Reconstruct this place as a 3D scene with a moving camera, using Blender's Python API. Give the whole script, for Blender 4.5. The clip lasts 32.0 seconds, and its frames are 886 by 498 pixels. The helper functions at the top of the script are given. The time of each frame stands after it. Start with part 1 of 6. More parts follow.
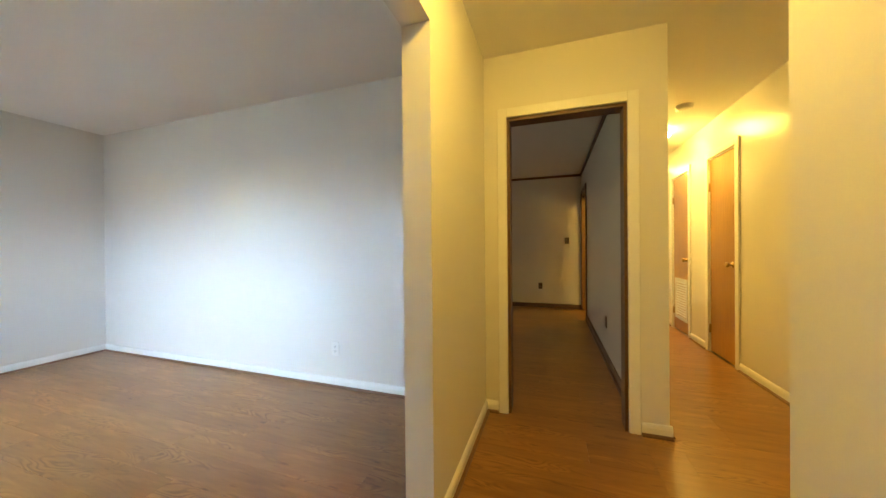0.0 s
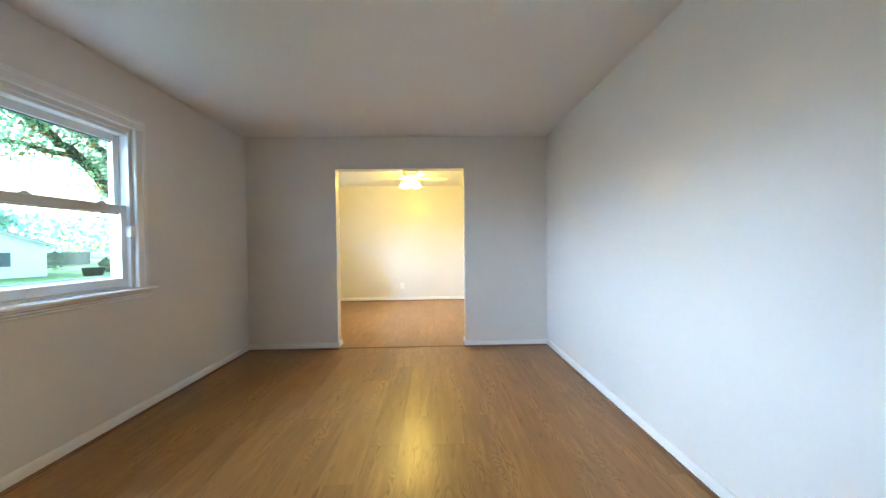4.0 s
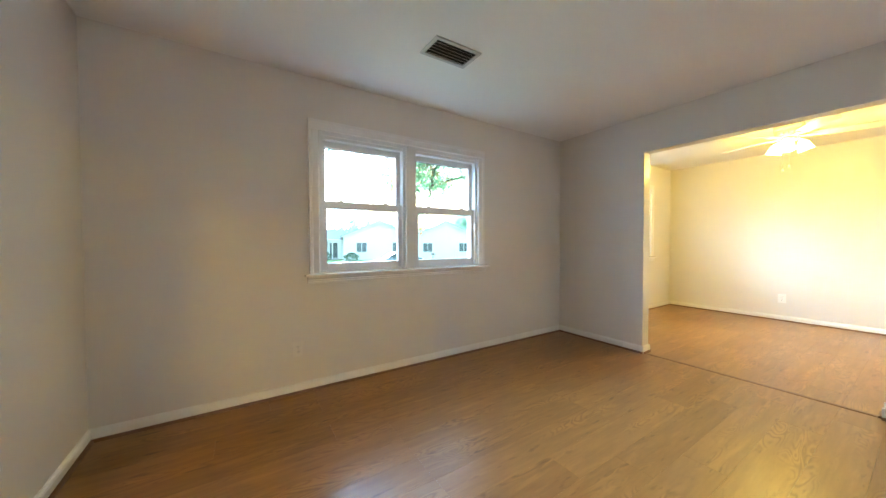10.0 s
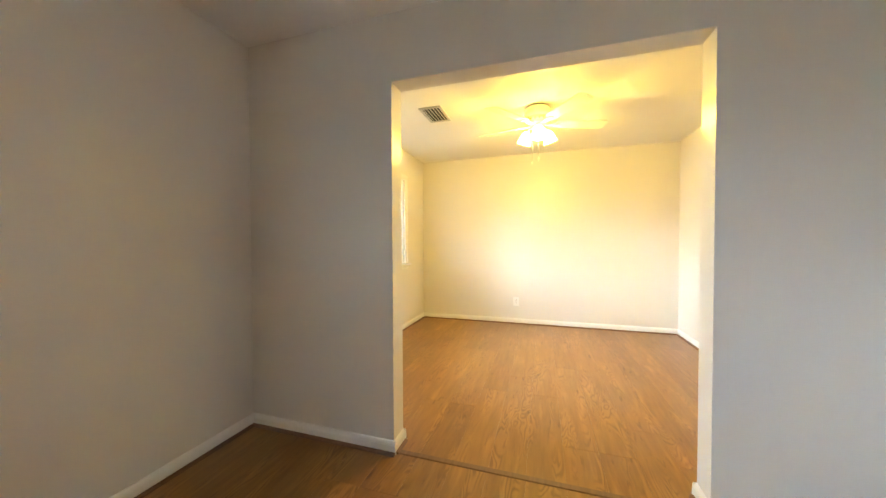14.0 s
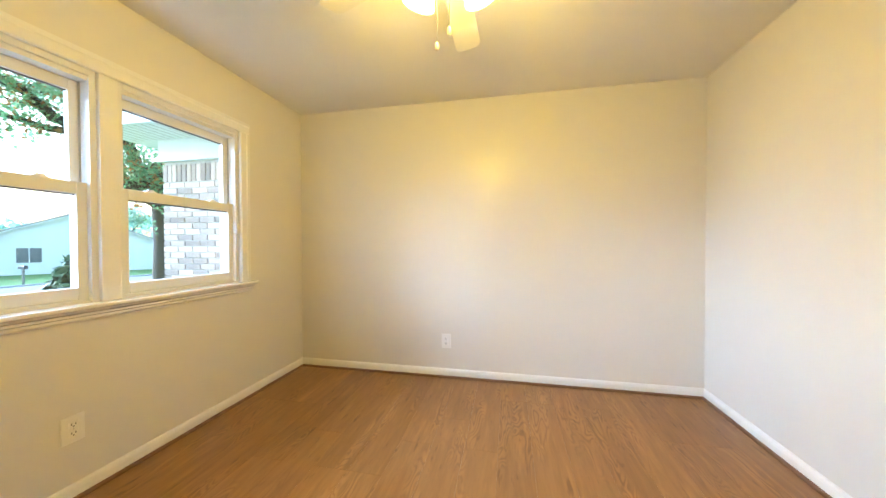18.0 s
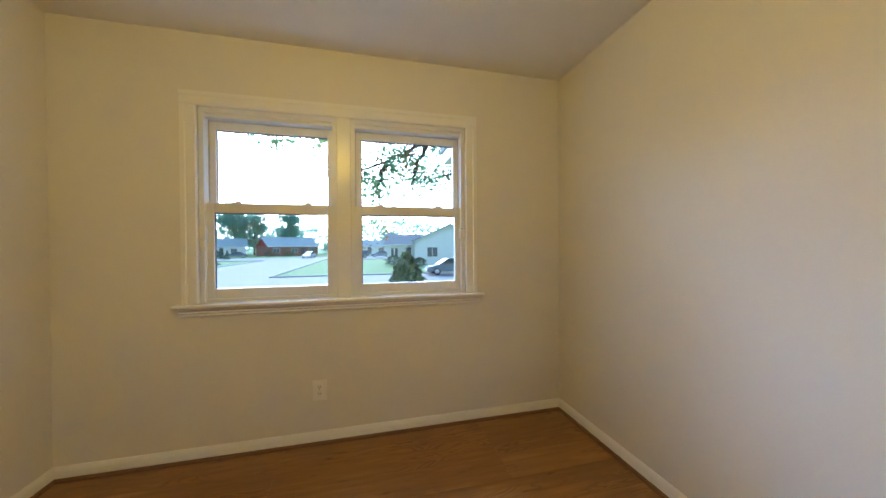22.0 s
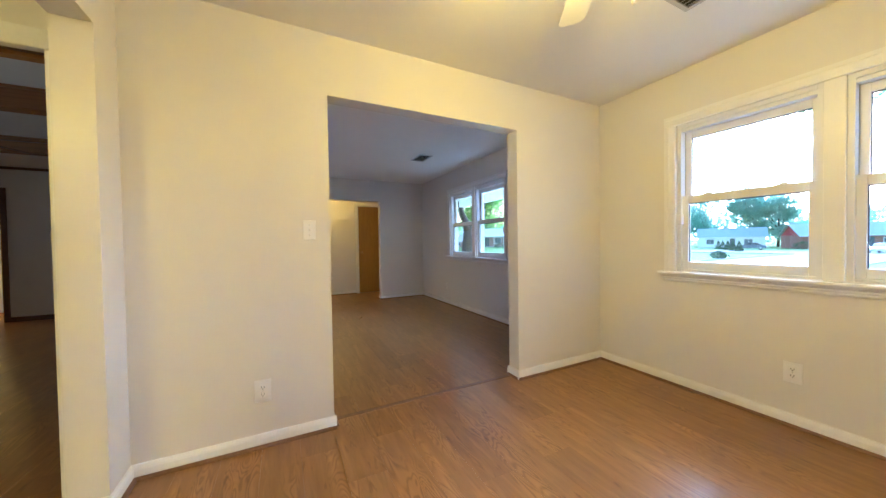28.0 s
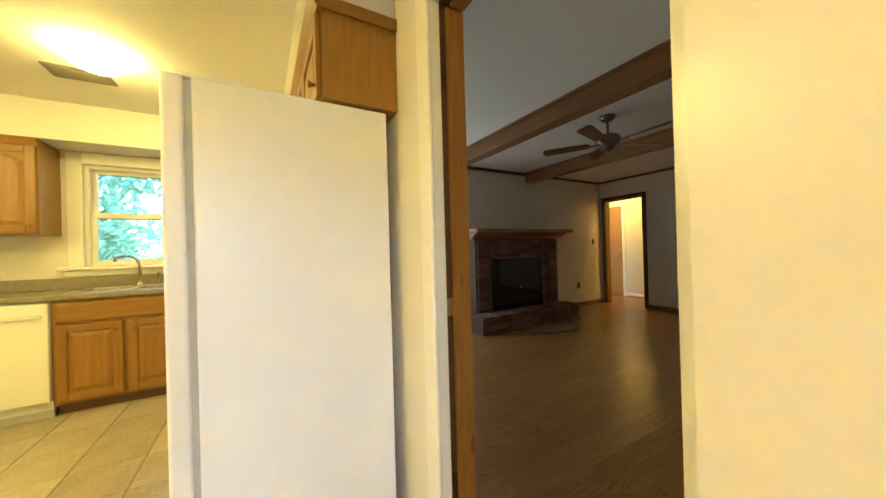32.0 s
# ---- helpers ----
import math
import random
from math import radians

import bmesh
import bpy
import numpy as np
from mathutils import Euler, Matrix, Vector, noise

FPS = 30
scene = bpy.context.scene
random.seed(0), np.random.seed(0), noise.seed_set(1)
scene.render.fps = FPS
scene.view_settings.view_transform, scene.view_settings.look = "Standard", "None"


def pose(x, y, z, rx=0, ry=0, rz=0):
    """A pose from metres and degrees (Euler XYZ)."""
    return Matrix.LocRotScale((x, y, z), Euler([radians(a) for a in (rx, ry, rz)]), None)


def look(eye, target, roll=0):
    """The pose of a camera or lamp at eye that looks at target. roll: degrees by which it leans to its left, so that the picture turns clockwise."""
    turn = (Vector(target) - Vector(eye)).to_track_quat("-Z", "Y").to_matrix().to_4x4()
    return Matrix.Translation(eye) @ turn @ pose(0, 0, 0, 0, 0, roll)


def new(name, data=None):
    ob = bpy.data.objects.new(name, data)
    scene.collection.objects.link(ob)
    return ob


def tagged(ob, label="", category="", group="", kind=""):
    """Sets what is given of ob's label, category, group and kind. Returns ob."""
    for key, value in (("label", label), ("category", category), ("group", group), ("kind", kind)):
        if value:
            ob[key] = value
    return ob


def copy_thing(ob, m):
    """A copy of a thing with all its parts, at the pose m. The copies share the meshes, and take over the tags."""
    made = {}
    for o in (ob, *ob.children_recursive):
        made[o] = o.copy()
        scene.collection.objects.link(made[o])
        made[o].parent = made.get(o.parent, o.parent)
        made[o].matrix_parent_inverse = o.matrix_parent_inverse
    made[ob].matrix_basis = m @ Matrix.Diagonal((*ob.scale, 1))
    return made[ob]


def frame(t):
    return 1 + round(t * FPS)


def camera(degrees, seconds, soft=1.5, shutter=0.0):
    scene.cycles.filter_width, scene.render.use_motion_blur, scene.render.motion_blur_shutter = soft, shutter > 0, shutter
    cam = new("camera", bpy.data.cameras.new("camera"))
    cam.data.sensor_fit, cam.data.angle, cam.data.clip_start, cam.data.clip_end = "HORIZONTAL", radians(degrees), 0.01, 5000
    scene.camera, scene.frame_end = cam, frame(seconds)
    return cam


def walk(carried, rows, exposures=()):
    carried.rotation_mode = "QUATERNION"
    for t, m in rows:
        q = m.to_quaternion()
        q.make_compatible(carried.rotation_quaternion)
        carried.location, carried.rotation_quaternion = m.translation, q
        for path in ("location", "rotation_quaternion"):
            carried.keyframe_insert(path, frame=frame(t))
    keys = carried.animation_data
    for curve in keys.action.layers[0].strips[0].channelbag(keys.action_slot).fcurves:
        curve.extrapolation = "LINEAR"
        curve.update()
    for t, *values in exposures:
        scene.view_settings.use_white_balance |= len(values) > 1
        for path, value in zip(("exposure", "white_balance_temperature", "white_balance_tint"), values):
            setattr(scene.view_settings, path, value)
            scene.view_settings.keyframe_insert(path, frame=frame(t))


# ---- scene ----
# ---- camera and walk ----
cam = camera(108.5, 32.0)
PATH = [
    (0.0, 1.248, -0.557, 1.136, 89.72, 0.50, -71.25),
    (0.5, 1.407, -0.498, 1.152, 89.66, 0.27, -61.58),
    (1.0, 1.553, -0.413, 1.158, 89.35, 0.50, -52.64),
    (1.5, 1.682, -0.325, 1.168, 89.24, 0.50, -42.82),
    (2.0, 1.776, -0.207, 1.178, 89.28, 0.53, -34.60),
    (2.5, 1.888, -0.030, 1.184, 89.19, 0.59, -26.74),
    (3.0, 1.989, 0.164, 1.188, 89.12, 0.66, -18.24),
    (3.5, 2.070, 0.357, 1.191, 89.15, 0.62, -9.36),
    (4.0, 2.141, 0.554, 1.194, 89.14, 0.74, -1.47),
    (4.5, 2.212, 0.732, 1.200, 89.33, 0.88, 6.70),
    (6.5, 2.679, 0.710, 1.215, 89.54, 0.44, 33.91),
    (7.0, 2.790, 0.661, 1.222, 89.57, 0.42, 37.97),
    (7.5, 2.896, 0.640, 1.223, 89.41, 0.37, 41.99),
    (8.0, 2.971, 0.629, 1.218, 89.30, 0.35, 46.75),
    (8.5, 3.011, 0.614, 1.205, 89.12, 0.28, 51.27),
    (9.0, 2.981, 0.601, 1.184, 88.81, 0.25, 55.52),
    (9.5, 2.849, 0.641, 1.165, 88.56, 0.18, 56.98),
    (10.0, 2.654, 0.746, 1.159, 88.70, 0.16, 57.24),
    (10.5, 2.466, 0.900, 1.161, 88.78, 0.16, 55.27),
    (11.0, 2.310, 1.096, 1.170, 88.87, 0.15, 50.24),
    (11.5, 2.203, 1.299, 1.178, 88.86, 0.00, 44.19),
    (12.0, 2.064, 1.551, 1.182, 88.83, -0.03, 36.73),
    (12.5, 1.959, 1.817, 1.183, 88.71, 0.05, 31.29),
    (13.0, 1.887, 2.102, 1.187, 88.72, 0.18, 26.61),
    (13.5, 1.835, 2.375, 1.193, 88.88, 0.22, 21.92),
    (14.0, 1.809, 2.647, 1.187, 88.79, 0.24, 17.42),
    (14.5, 1.816, 2.934, 1.178, 88.81, 0.04, 13.25),
    (15.0, 1.831, 3.204, 1.171, 88.88, -0.17, 10.09),
    (15.5, 1.843, 3.495, 1.164, 89.04, -0.21, 7.50),
    (17.5, 1.973, 4.389, 1.179, 89.12, 0.47, 7.06),
    (18.0, 1.977, 4.601, 1.179, 89.19, 0.12, 11.57),
    (18.5, 1.980, 4.816, 1.179, 89.17, 0.24, 17.77),
    (19.0, 1.962, 5.047, 1.179, 89.26, 0.34, 25.81),
    (19.5, 1.927, 5.277, 1.179, 89.57, 0.38, 35.86),
    (20.0, 1.896, 5.483, 1.177, 89.74, 0.36, 44.83),
    (20.5, 1.915, 5.633, 1.178, 89.79, 0.27, 54.21),
    (21.0, 1.973, 5.739, 1.182, 89.61, 0.01, 61.84),
    (21.5, 2.035, 5.844, 1.199, 89.56, 0.20, 68.97),
    (22.0, 2.102, 5.969, 1.218, 89.47, 0.41, 76.16),
    (22.5, 2.216, 6.098, 1.227, 89.32, 0.52, 84.45),
    (23.0, 2.345, 6.226, 1.227, 89.34, 0.41, 90.36),
    (23.5, 2.453, 6.357, 1.220, 89.42, 0.33, 96.38),
    (24.0, 2.567, 6.491, 1.212, 89.56, 0.48, 102.91),
    (24.5, 2.665, 6.594, 1.206, 89.70, 0.38, 108.43),
    (26.5, 2.909, 6.911, 1.158, 89.30, 0.41, 129.33),
    (27.0, 2.900, 6.838, 1.134, 88.96, 0.38, 134.55),
    (27.5, 2.829, 6.696, 1.136, 88.50, 0.64, 142.99),
    (28.0, 2.753, 6.459, 1.150, 88.86, 0.86, 153.31),
    (28.5, 2.715, 6.252, 1.163, 89.02, 0.67, 164.35),
    (29.0, 2.699, 6.027, 1.176, 89.01, 0.58, 174.61),
    (29.5, 2.696, 5.779, 1.183, 88.99, 0.81, 186.12),
    (29.6, 2.700, 5.730, 1.184, 89.00, 0.83, 188.54),
    (30.0, 2.727, 5.549, 1.189, 89.08, 0.80, 196.09),
    (30.5, 2.839, 5.343, 1.187, 89.10, 0.70, 205.33),
    (31.0, 3.007, 5.180, 1.182, 89.26, 0.87, 215.42),
    (31.5, 3.216, 5.028, 1.174, 89.67, 1.37, 226.92),
    (32.0, 3.431, 4.944, 1.159, 90.17, 1.60, 240.42),
]

# ---- world, sun, exposure ----
EXPO = [(0.0, 3.4, 6450, 13), (1.0, 3.4, 6310, 14), (3.0, 3.18, 6040, 13), (4.5, 3.12, 6370, 14), (8.0, 3.03, 7000, 17), (9.0, 3.16, 6670, 16),
        (10.0, 3.33, 6500, 14), (11.0, 3.27, 6120, 14), (12.0, 2.95, 6060, 12), (13.0, 2.94, 6760, 14), (14.0, 3.2, 7310, 15), (15.5, 3.34, 7540, 14),
        (18.0, 2.64, 6160, 20), (20.5, 1.92, 5810, 22), (22.5, 1.64, 5880, 26), (24.0, 2.19, 5900, 23), (28.0, 2.68, 5290, 25), (30.0, 3.36, 5320, 20),
        (31.0, 3.15, 5400, 23), (32.0, 3.2, 6200, 18)]
walk(cam, [(t, pose(*p)) for t, *p in PATH], EXPO)

world = bpy.data.worlds.new("world")
scene.world = world
world.use_nodes = True
wn = world.node_tree
sky = wn.nodes.new("ShaderNodeTexSky")
sky.sky_type = "NISHITA"
sky.sun_disc = False
sky.sun_elevation = radians(17)
sky.sun_rotation = radians(261)
sky.dust_density = 2.0
sky.ozone_density = 4.0
sky.air_density = 1.8
wn.nodes["Background"].inputs["Strength"].default_value = 0.15
wn.links.new(sky.outputs[0], wn.nodes["Background"].inputs["Color"])
sun = new("sun", bpy.data.lights.new("sun", "SUN"))
sun.data.energy, sun.data.angle, sun.data.color = 4.0, radians(61), (0.48, 0.72, 1.0)
sun.matrix_world = look((-9.4, -1.5, 3.0), (0, 0, 0))

den = new("family_fill_light", bpy.data.lights.new("family_fill_light", "AREA"))   # daylight fill lamp, added in an assumed, unseen opening of the back wall
den.data.shape, den.data.size, den.data.size_y = "RECTANGLE", 1.45, 1.75
den.data.energy, den.data.color = 1.25, (1.0, 0.93, 1.0)
den.matrix_world = look((7.55, 3.4, 1.3), (5.0, 3.4, 1.3))

LAMP = (1.0, 0.73, 0.135)
HALL_LAMP = (1.0, 0.67, 0.12)
FAN_GLOW, BULB_GLOW, KITCHEN_GLOW, HALL_GLOW, FOYER_GLOW = 3.2, 10.0, 11.0, 12.0, 9.0
CORNER_GLOW, FAN_WATTS = 21.0, 0.84


# ---- materials ----
def nodes_of(name):
    m = bpy.data.materials.new(name)
    m.use_nodes = True
    t = m.node_tree
    return m, t, t.nodes["Principled BSDF"]


def mat(name, color, rough=0.5, metal=0.0, vary=0.08, scale=6.0, bump=0.1, fine=80.0, spec=0.5, rand=0.0, coat=0.0):
    """A painted, moulded or natural surface: tone at two scales, fine relief, uneven gloss."""
    m, t, b = nodes_of(name)
    n, link = t.nodes.new, t.links.new
    pos = n("ShaderNodeTexCoord")
    big, small = n("ShaderNodeTexNoise"), n("ShaderNodeTexNoise")
    big.inputs["Scale"].default_value, big.inputs["Detail"].default_value = scale, 4
    small.inputs["Scale"].default_value, small.inputs["Detail"].default_value = fine, 3
    link(pos.outputs["Object"], big.inputs["Vector"])
    link(pos.outputs["Object"], small.inputs["Vector"])
    add = n("ShaderNodeMath")
    add.operation = "ADD"
    link(big.outputs["Fac"], add.inputs[0])
    link(small.outputs["Fac"], add.inputs[1])
    last = add.outputs[0]
    if rand:
        info, mul, plus = n("ShaderNodeObjectInfo"), n("ShaderNodeMath"), n("ShaderNodeMath")
        mul.operation, plus.operation = "MULTIPLY_ADD", "ADD"
        mul.inputs[1].default_value, mul.inputs[2].default_value = rand / max(vary, 0.01), -0.5 * rand / max(vary, 0.01)
        link(info.outputs["Random"], mul.inputs[0])
        link(mul.outputs[0], plus.inputs[0])
        link(last, plus.inputs[1])
        last = plus.outputs[0]
    ramp = n("ShaderNodeMapRange")
    ramp.inputs[1].default_value, ramp.inputs[2].default_value = 0.6, 1.4
    ramp.inputs[3].default_value, ramp.inputs[4].default_value = 1 - vary, 1 + vary
    ramp.clamp = False
    link(last, ramp.inputs[0])
    tint = n("ShaderNodeVectorMath")
    tint.operation = "SCALE"
    tint.inputs[0].default_value = color
    link(ramp.outputs[0], tint.inputs["Scale"])
    link(tint.outputs[0], b.inputs["Base Color"])
    gloss = n("ShaderNodeMapRange")
    swing = min(0.02, vary * 0.25)
    gloss.inputs[3].default_value, gloss.inputs[4].default_value = max(0.02, rough - swing), min(1, rough + swing)
    link(big.outputs["Fac"], gloss.inputs[0])
    link(gloss.outputs[0], b.inputs["Roughness"])
    b.inputs["Metallic"].default_value = metal
    b.inputs["Specular IOR Level"].default_value = spec
    b.inputs["Coat Weight"].default_value = coat
    if bump:
        bp = n("ShaderNodeBump")
        bp.inputs["Strength"].default_value, bp.inputs["Distance"].default_value = bump, 0.004
        link(small.outputs["Fac"], bp.inputs["Height"])
        link(bp.outputs[0], b.inputs["Normal"])
    return m


def wood(name, dark, light, axis="Y", rough=0.4, grain=1.0, rand=0.25, coat=0.0, bump=0.12, knots=False):
    """Stained wood with long grain along an axis."""
    m, t, b = nodes_of(name)
    n, link = t.nodes.new, t.links.new
    pos = n("ShaderNodeTexCoord").outputs["Object"]
    info = n("ShaderNodeObjectInfo")
    shift = n("ShaderNodeVectorMath")
    shift.operation = "MULTIPLY_ADD"
    mix_rand = n("ShaderNodeCombineXYZ")
    for k in range(3):
        link(info.outputs["Random"], mix_rand.inputs[k])
    shift.inputs[1].default_value = (7, 7, 7)
    link(mix_rand.outputs[0], shift.inputs[0])
    link(pos, shift.inputs[2])
    stretch = n("ShaderNodeMapping")
    along = {"X": (1.2, 16, 16), "Y": (16, 1.2, 16), "Z": (16, 16, 1.2)}[axis]
    stretch.inputs["Scale"].default_value = [s * grain for s in along]
    link(shift.outputs[0], stretch.inputs["Vector"])
    streak, rings = n("ShaderNodeTexNoise"), n("ShaderNodeTexNoise")
    streak.inputs["Scale"].default_value, streak.inputs["Detail"].default_value = 3.0, 6
    streak.inputs["Roughness"].default_value = 0.7
    rings.inputs["Scale"].default_value, rings.inputs["Detail"].default_value, rings.inputs["Distortion"].default_value = 0.55, 2, 0.6
    link(stretch.outputs[0], streak.inputs["Vector"])
    link(stretch.outputs[0], rings.inputs["Vector"])
    band = n("ShaderNodeMath")
    band.operation = "PINGPONG"
    band.inputs[1].default_value = 0.05
    link(rings.outputs["Fac"], band.inputs[0])
    bandn = n("ShaderNodeMath")
    bandn.operation = "MULTIPLY_ADD"
    bandn.inputs[1].default_value, bandn.inputs[2].default_value = 7.0, 0.0
    link(band.outputs[0], bandn.inputs[0])
    total = n("ShaderNodeMath")
    total.operation = "MULTIPLY_ADD"
    total.inputs[1].default_value = 1.0
    link(streak.outputs["Fac"], total.inputs[0])
    link(bandn.outputs[0], total.inputs[2])
    last = total.outputs[0]
    if rand:
        last2 = n("ShaderNodeMath")
        last2.operation = "MULTIPLY_ADD"
        last2.inputs[1].default_value = rand
        link(info.outputs["Random"], last2.inputs[0])
        link(last, last2.inputs[2])
        last = last2.outputs[0]
    ramp = n("ShaderNodeMapRange")
    ramp.inputs[1].default_value, ramp.inputs[2].default_value = 0.12, 1.25 + 0.5 * rand
    link(last, ramp.inputs[0])
    mixc = n("ShaderNodeMix")
    mixc.data_type = "RGBA"
    mixc.inputs[6].default_value, mixc.inputs[7].default_value = (*dark, 1), (*light, 1)
    link(ramp.outputs[0], mixc.inputs[0])
    colour = mixc.outputs[2]
    if knots:
        eye, spread, dim, dark_knot = n("ShaderNodeTexVoronoi"), n("ShaderNodeMapping"), n("ShaderNodeMapRange"), n("ShaderNodeMix")
        spread.inputs["Scale"].default_value = (9, 9, 3.2)
        eye.inputs["Scale"].default_value = 1.0
        dim.inputs[1].default_value, dim.inputs[2].default_value = 0.10, 0.20
        dark_knot.data_type = "RGBA"
        dark_knot.inputs[6].default_value = (*[c * 0.22 for c in dark], 1)
        link(pos, spread.inputs["Vector"])
        link(spread.outputs[0], eye.inputs["Vector"])
        link(eye.outputs["Distance"], dim.inputs[0])
        link(dim.outputs[0], dark_knot.inputs[0])
        link(colour, dark_knot.inputs[7])
        colour = dark_knot.outputs[2]
    link(colour, b.inputs["Base Color"])
    gl = n("ShaderNodeMapRange")
    gl.inputs[3].default_value, gl.inputs[4].default_value = rough - 0.03, rough + 0.05
    link(streak.outputs["Fac"], gl.inputs[0])
    link(gl.outputs[0], b.inputs["Roughness"])
    b.inputs["Coat Weight"].default_value = coat
    b.inputs["Coat Roughness"].default_value = 0.2
    bp = n("ShaderNodeBump")
    bp.inputs["Strength"].default_value, bp.inputs["Distance"].default_value = bump, 0.002
    link(streak.outputs["Fac"], bp.inputs["Height"])
    link(bp.outputs[0], b.inputs["Normal"])
    return m


def laminate(name, dark, light):
    """Printed oak boards: soft streaks, cathedral figure in some boards, a tone of its own for each board, worn satin gloss."""
    m, t, b = nodes_of(name)
    n, link = t.nodes.new, t.links.new

    def calc(op, a, v, w=None):
        q = n("ShaderNodeMath")
        q.operation = op
        for k, x in enumerate((a, v, w)):
            if x is None:
                continue
            if isinstance(x, (int, float)):
                q.inputs[k].default_value = x
            else:
                link(x, q.inputs[k])
        return q.outputs[0]

    pos, info = n("ShaderNodeTexCoord").outputs["Object"], n("ShaderNodeObjectInfo").outputs["Random"]
    off = n("ShaderNodeCombineXYZ")
    link(calc("MULTIPLY", info, 31.0), off.inputs[0])
    link(calc("MULTIPLY", info, 57.0), off.inputs[1])
    moved = n("ShaderNodeVectorMath")
    link(pos, moved.inputs[0])
    link(off.outputs[0], moved.inputs[1])
    long = n("ShaderNodeMapping")
    long.inputs["Scale"].default_value = (26, 3.2, 1)
    link(moved.outputs[0], long.inputs["Vector"])
    streak = n("ShaderNodeTexNoise")
    streak.inputs["Scale"].default_value, streak.inputs["Detail"].default_value, streak.inputs["Roughness"].default_value = 1.0, 5, 0.6
    link(long.outputs[0], streak.inputs["Vector"])

    def field(sx, sy, detail, bend=0.0):
        """Noise drawn out along the board."""
        mp, nz = n("ShaderNodeMapping"), n("ShaderNodeTexNoise")
        mp.inputs["Scale"].default_value = (sx, sy, 1)
        nz.inputs["Scale"].default_value, nz.inputs["Detail"].default_value, nz.inputs["Distortion"].default_value = 1.0, detail, bend
        link(moved.outputs[0], mp.inputs["Vector"])
        link(mp.outputs[0], nz.inputs["Vector"])
        return nz.outputs["Fac"]

    def between(v, lo, hi):
        q = n("ShaderNodeMapRange")
        q.inputs[1].default_value, q.inputs[2].default_value = lo, hi
        link(v, q.inputs[0])
        return q.outputs[0]

    rings = calc("SINE", calc("MULTIPLY", field(9, 1.9, 2.0, 0.5), 95.0), None)
    lines = calc("POWER", calc("MULTIPLY_ADD", rings, 0.5, 0.5), 2.0)
    figured = between(field(9.0, 1.1, 1), 0.50, 0.62)
    flecks = between(field(30, 5.5, 2), 0.64, 0.76)
    pale = between(field(20, 2.4, 3), 0.56, 0.72)
    tone = calc("MULTIPLY_ADD", streak.outputs["Fac"], 0.62, 0.09)
    tone = calc("ADD", tone, calc("MULTIPLY_ADD", info, 0.17, -0.02))
    tone = calc("ADD", tone, calc("MULTIPLY", calc("MULTIPLY", calc("SUBTRACT", 0.55, lines), figured), 0.34))
    tone = calc("ADD", tone, calc("MULTIPLY", pale, 0.22))
    tone = calc("SUBTRACT", tone, calc("MULTIPLY", flecks, 0.34))
    col = n("ShaderNodeMix")
    col.data_type, col.clamp_factor = "RGBA", True
    col.inputs[6].default_value, col.inputs[7].default_value = (*dark, 1), (*light, 1)
    link(tone, col.inputs[0])
    link(col.outputs[2], b.inputs["Base Color"])
    wear = n("ShaderNodeTexNoise")
    wear.inputs["Scale"].default_value, wear.inputs["Detail"].default_value = 3.0, 3
    place = n("ShaderNodeNewGeometry").outputs["Position"]
    link(place, wear.inputs["Vector"])
    link(calc("MAXIMUM", calc("MULTIPLY_ADD", wear.outputs["Fac"], 0.08, 0.242), 0.279), b.inputs["Roughness"])
    b.inputs["Specular IOR Level"].default_value = 0.48
    return m


def leafy(name, color, share=0.42):
    """Thin leaf: dull top, light shining through."""
    m = mat(name, color, 0.6, vary=0.5, scale=1.6, bump=0.0, fine=9)
    t = m.node_tree
    b = t.nodes["Principled BSDF"]
    tr, mx = t.nodes.new("ShaderNodeBsdfTranslucent"), t.nodes.new("ShaderNodeMixShader")
    tr.inputs[0].default_value = (color[0] * 1.6, color[1] * 1.7, color[2] * 1.6, 1)
    mx.inputs[0].default_value = share
    t.links.new(b.outputs[0], mx.inputs[1])
    t.links.new(tr.outputs[0], mx.inputs[2])
    t.links.new(mx.outputs[0], t.nodes["Material Output"].inputs[0])
    return m


def glow(name, color, strength):
    m, t, b = nodes_of(name)
    b.inputs["Base Color"].default_value = (0.9, 0.88, 0.82, 1)
    b.inputs["Emission Color"].default_value = (*color, 1)
    b.inputs["Emission Strength"].default_value = strength
    b.inputs["Roughness"].default_value = 0.3
    return m


def glass(name, tint=(0.85, 0.97, 1.0)):
    m, t, b = nodes_of(name)
    b.inputs["Base Color"].default_value = (*tint, 1)
    b.inputs["Transmission Weight"].default_value = 1.0
    b.inputs["Roughness"].default_value = 0.0
    b.inputs["IOR"].default_value = 1.45
    return m


PAINT = mat("wall_paint", (0.74, 0.705, 0.655), 0.25, vary=0.02, scale=1.5, bump=0.05, fine=220, spec=0.26)
CEIL = mat("ceiling_paint", (0.83, 0.81, 0.78), 0.75, vary=0.025, scale=2.0, bump=0.5, fine=160, spec=0.25)
TRIM = mat("trim_enamel", (0.83, 0.815, 0.79), 0.24, vary=0.025, scale=9, bump=0.04, fine=90)
VINYL = mat("window_vinyl", (0.76, 0.755, 0.74), 0.35, vary=0.015, scale=5, bump=0.0)
PLATE = mat("outlet_plastic", (0.82, 0.80, 0.77), 0.36, vary=0.01, bump=0.0)
PAINTED = mat("painted_plate", (0.75, 0.72, 0.67), 0.33, vary=0.01, bump=0.0)
BROWNPLATE = mat("brown_plate", (0.10, 0.055, 0.03), 0.35, vary=0.05, bump=0.0)
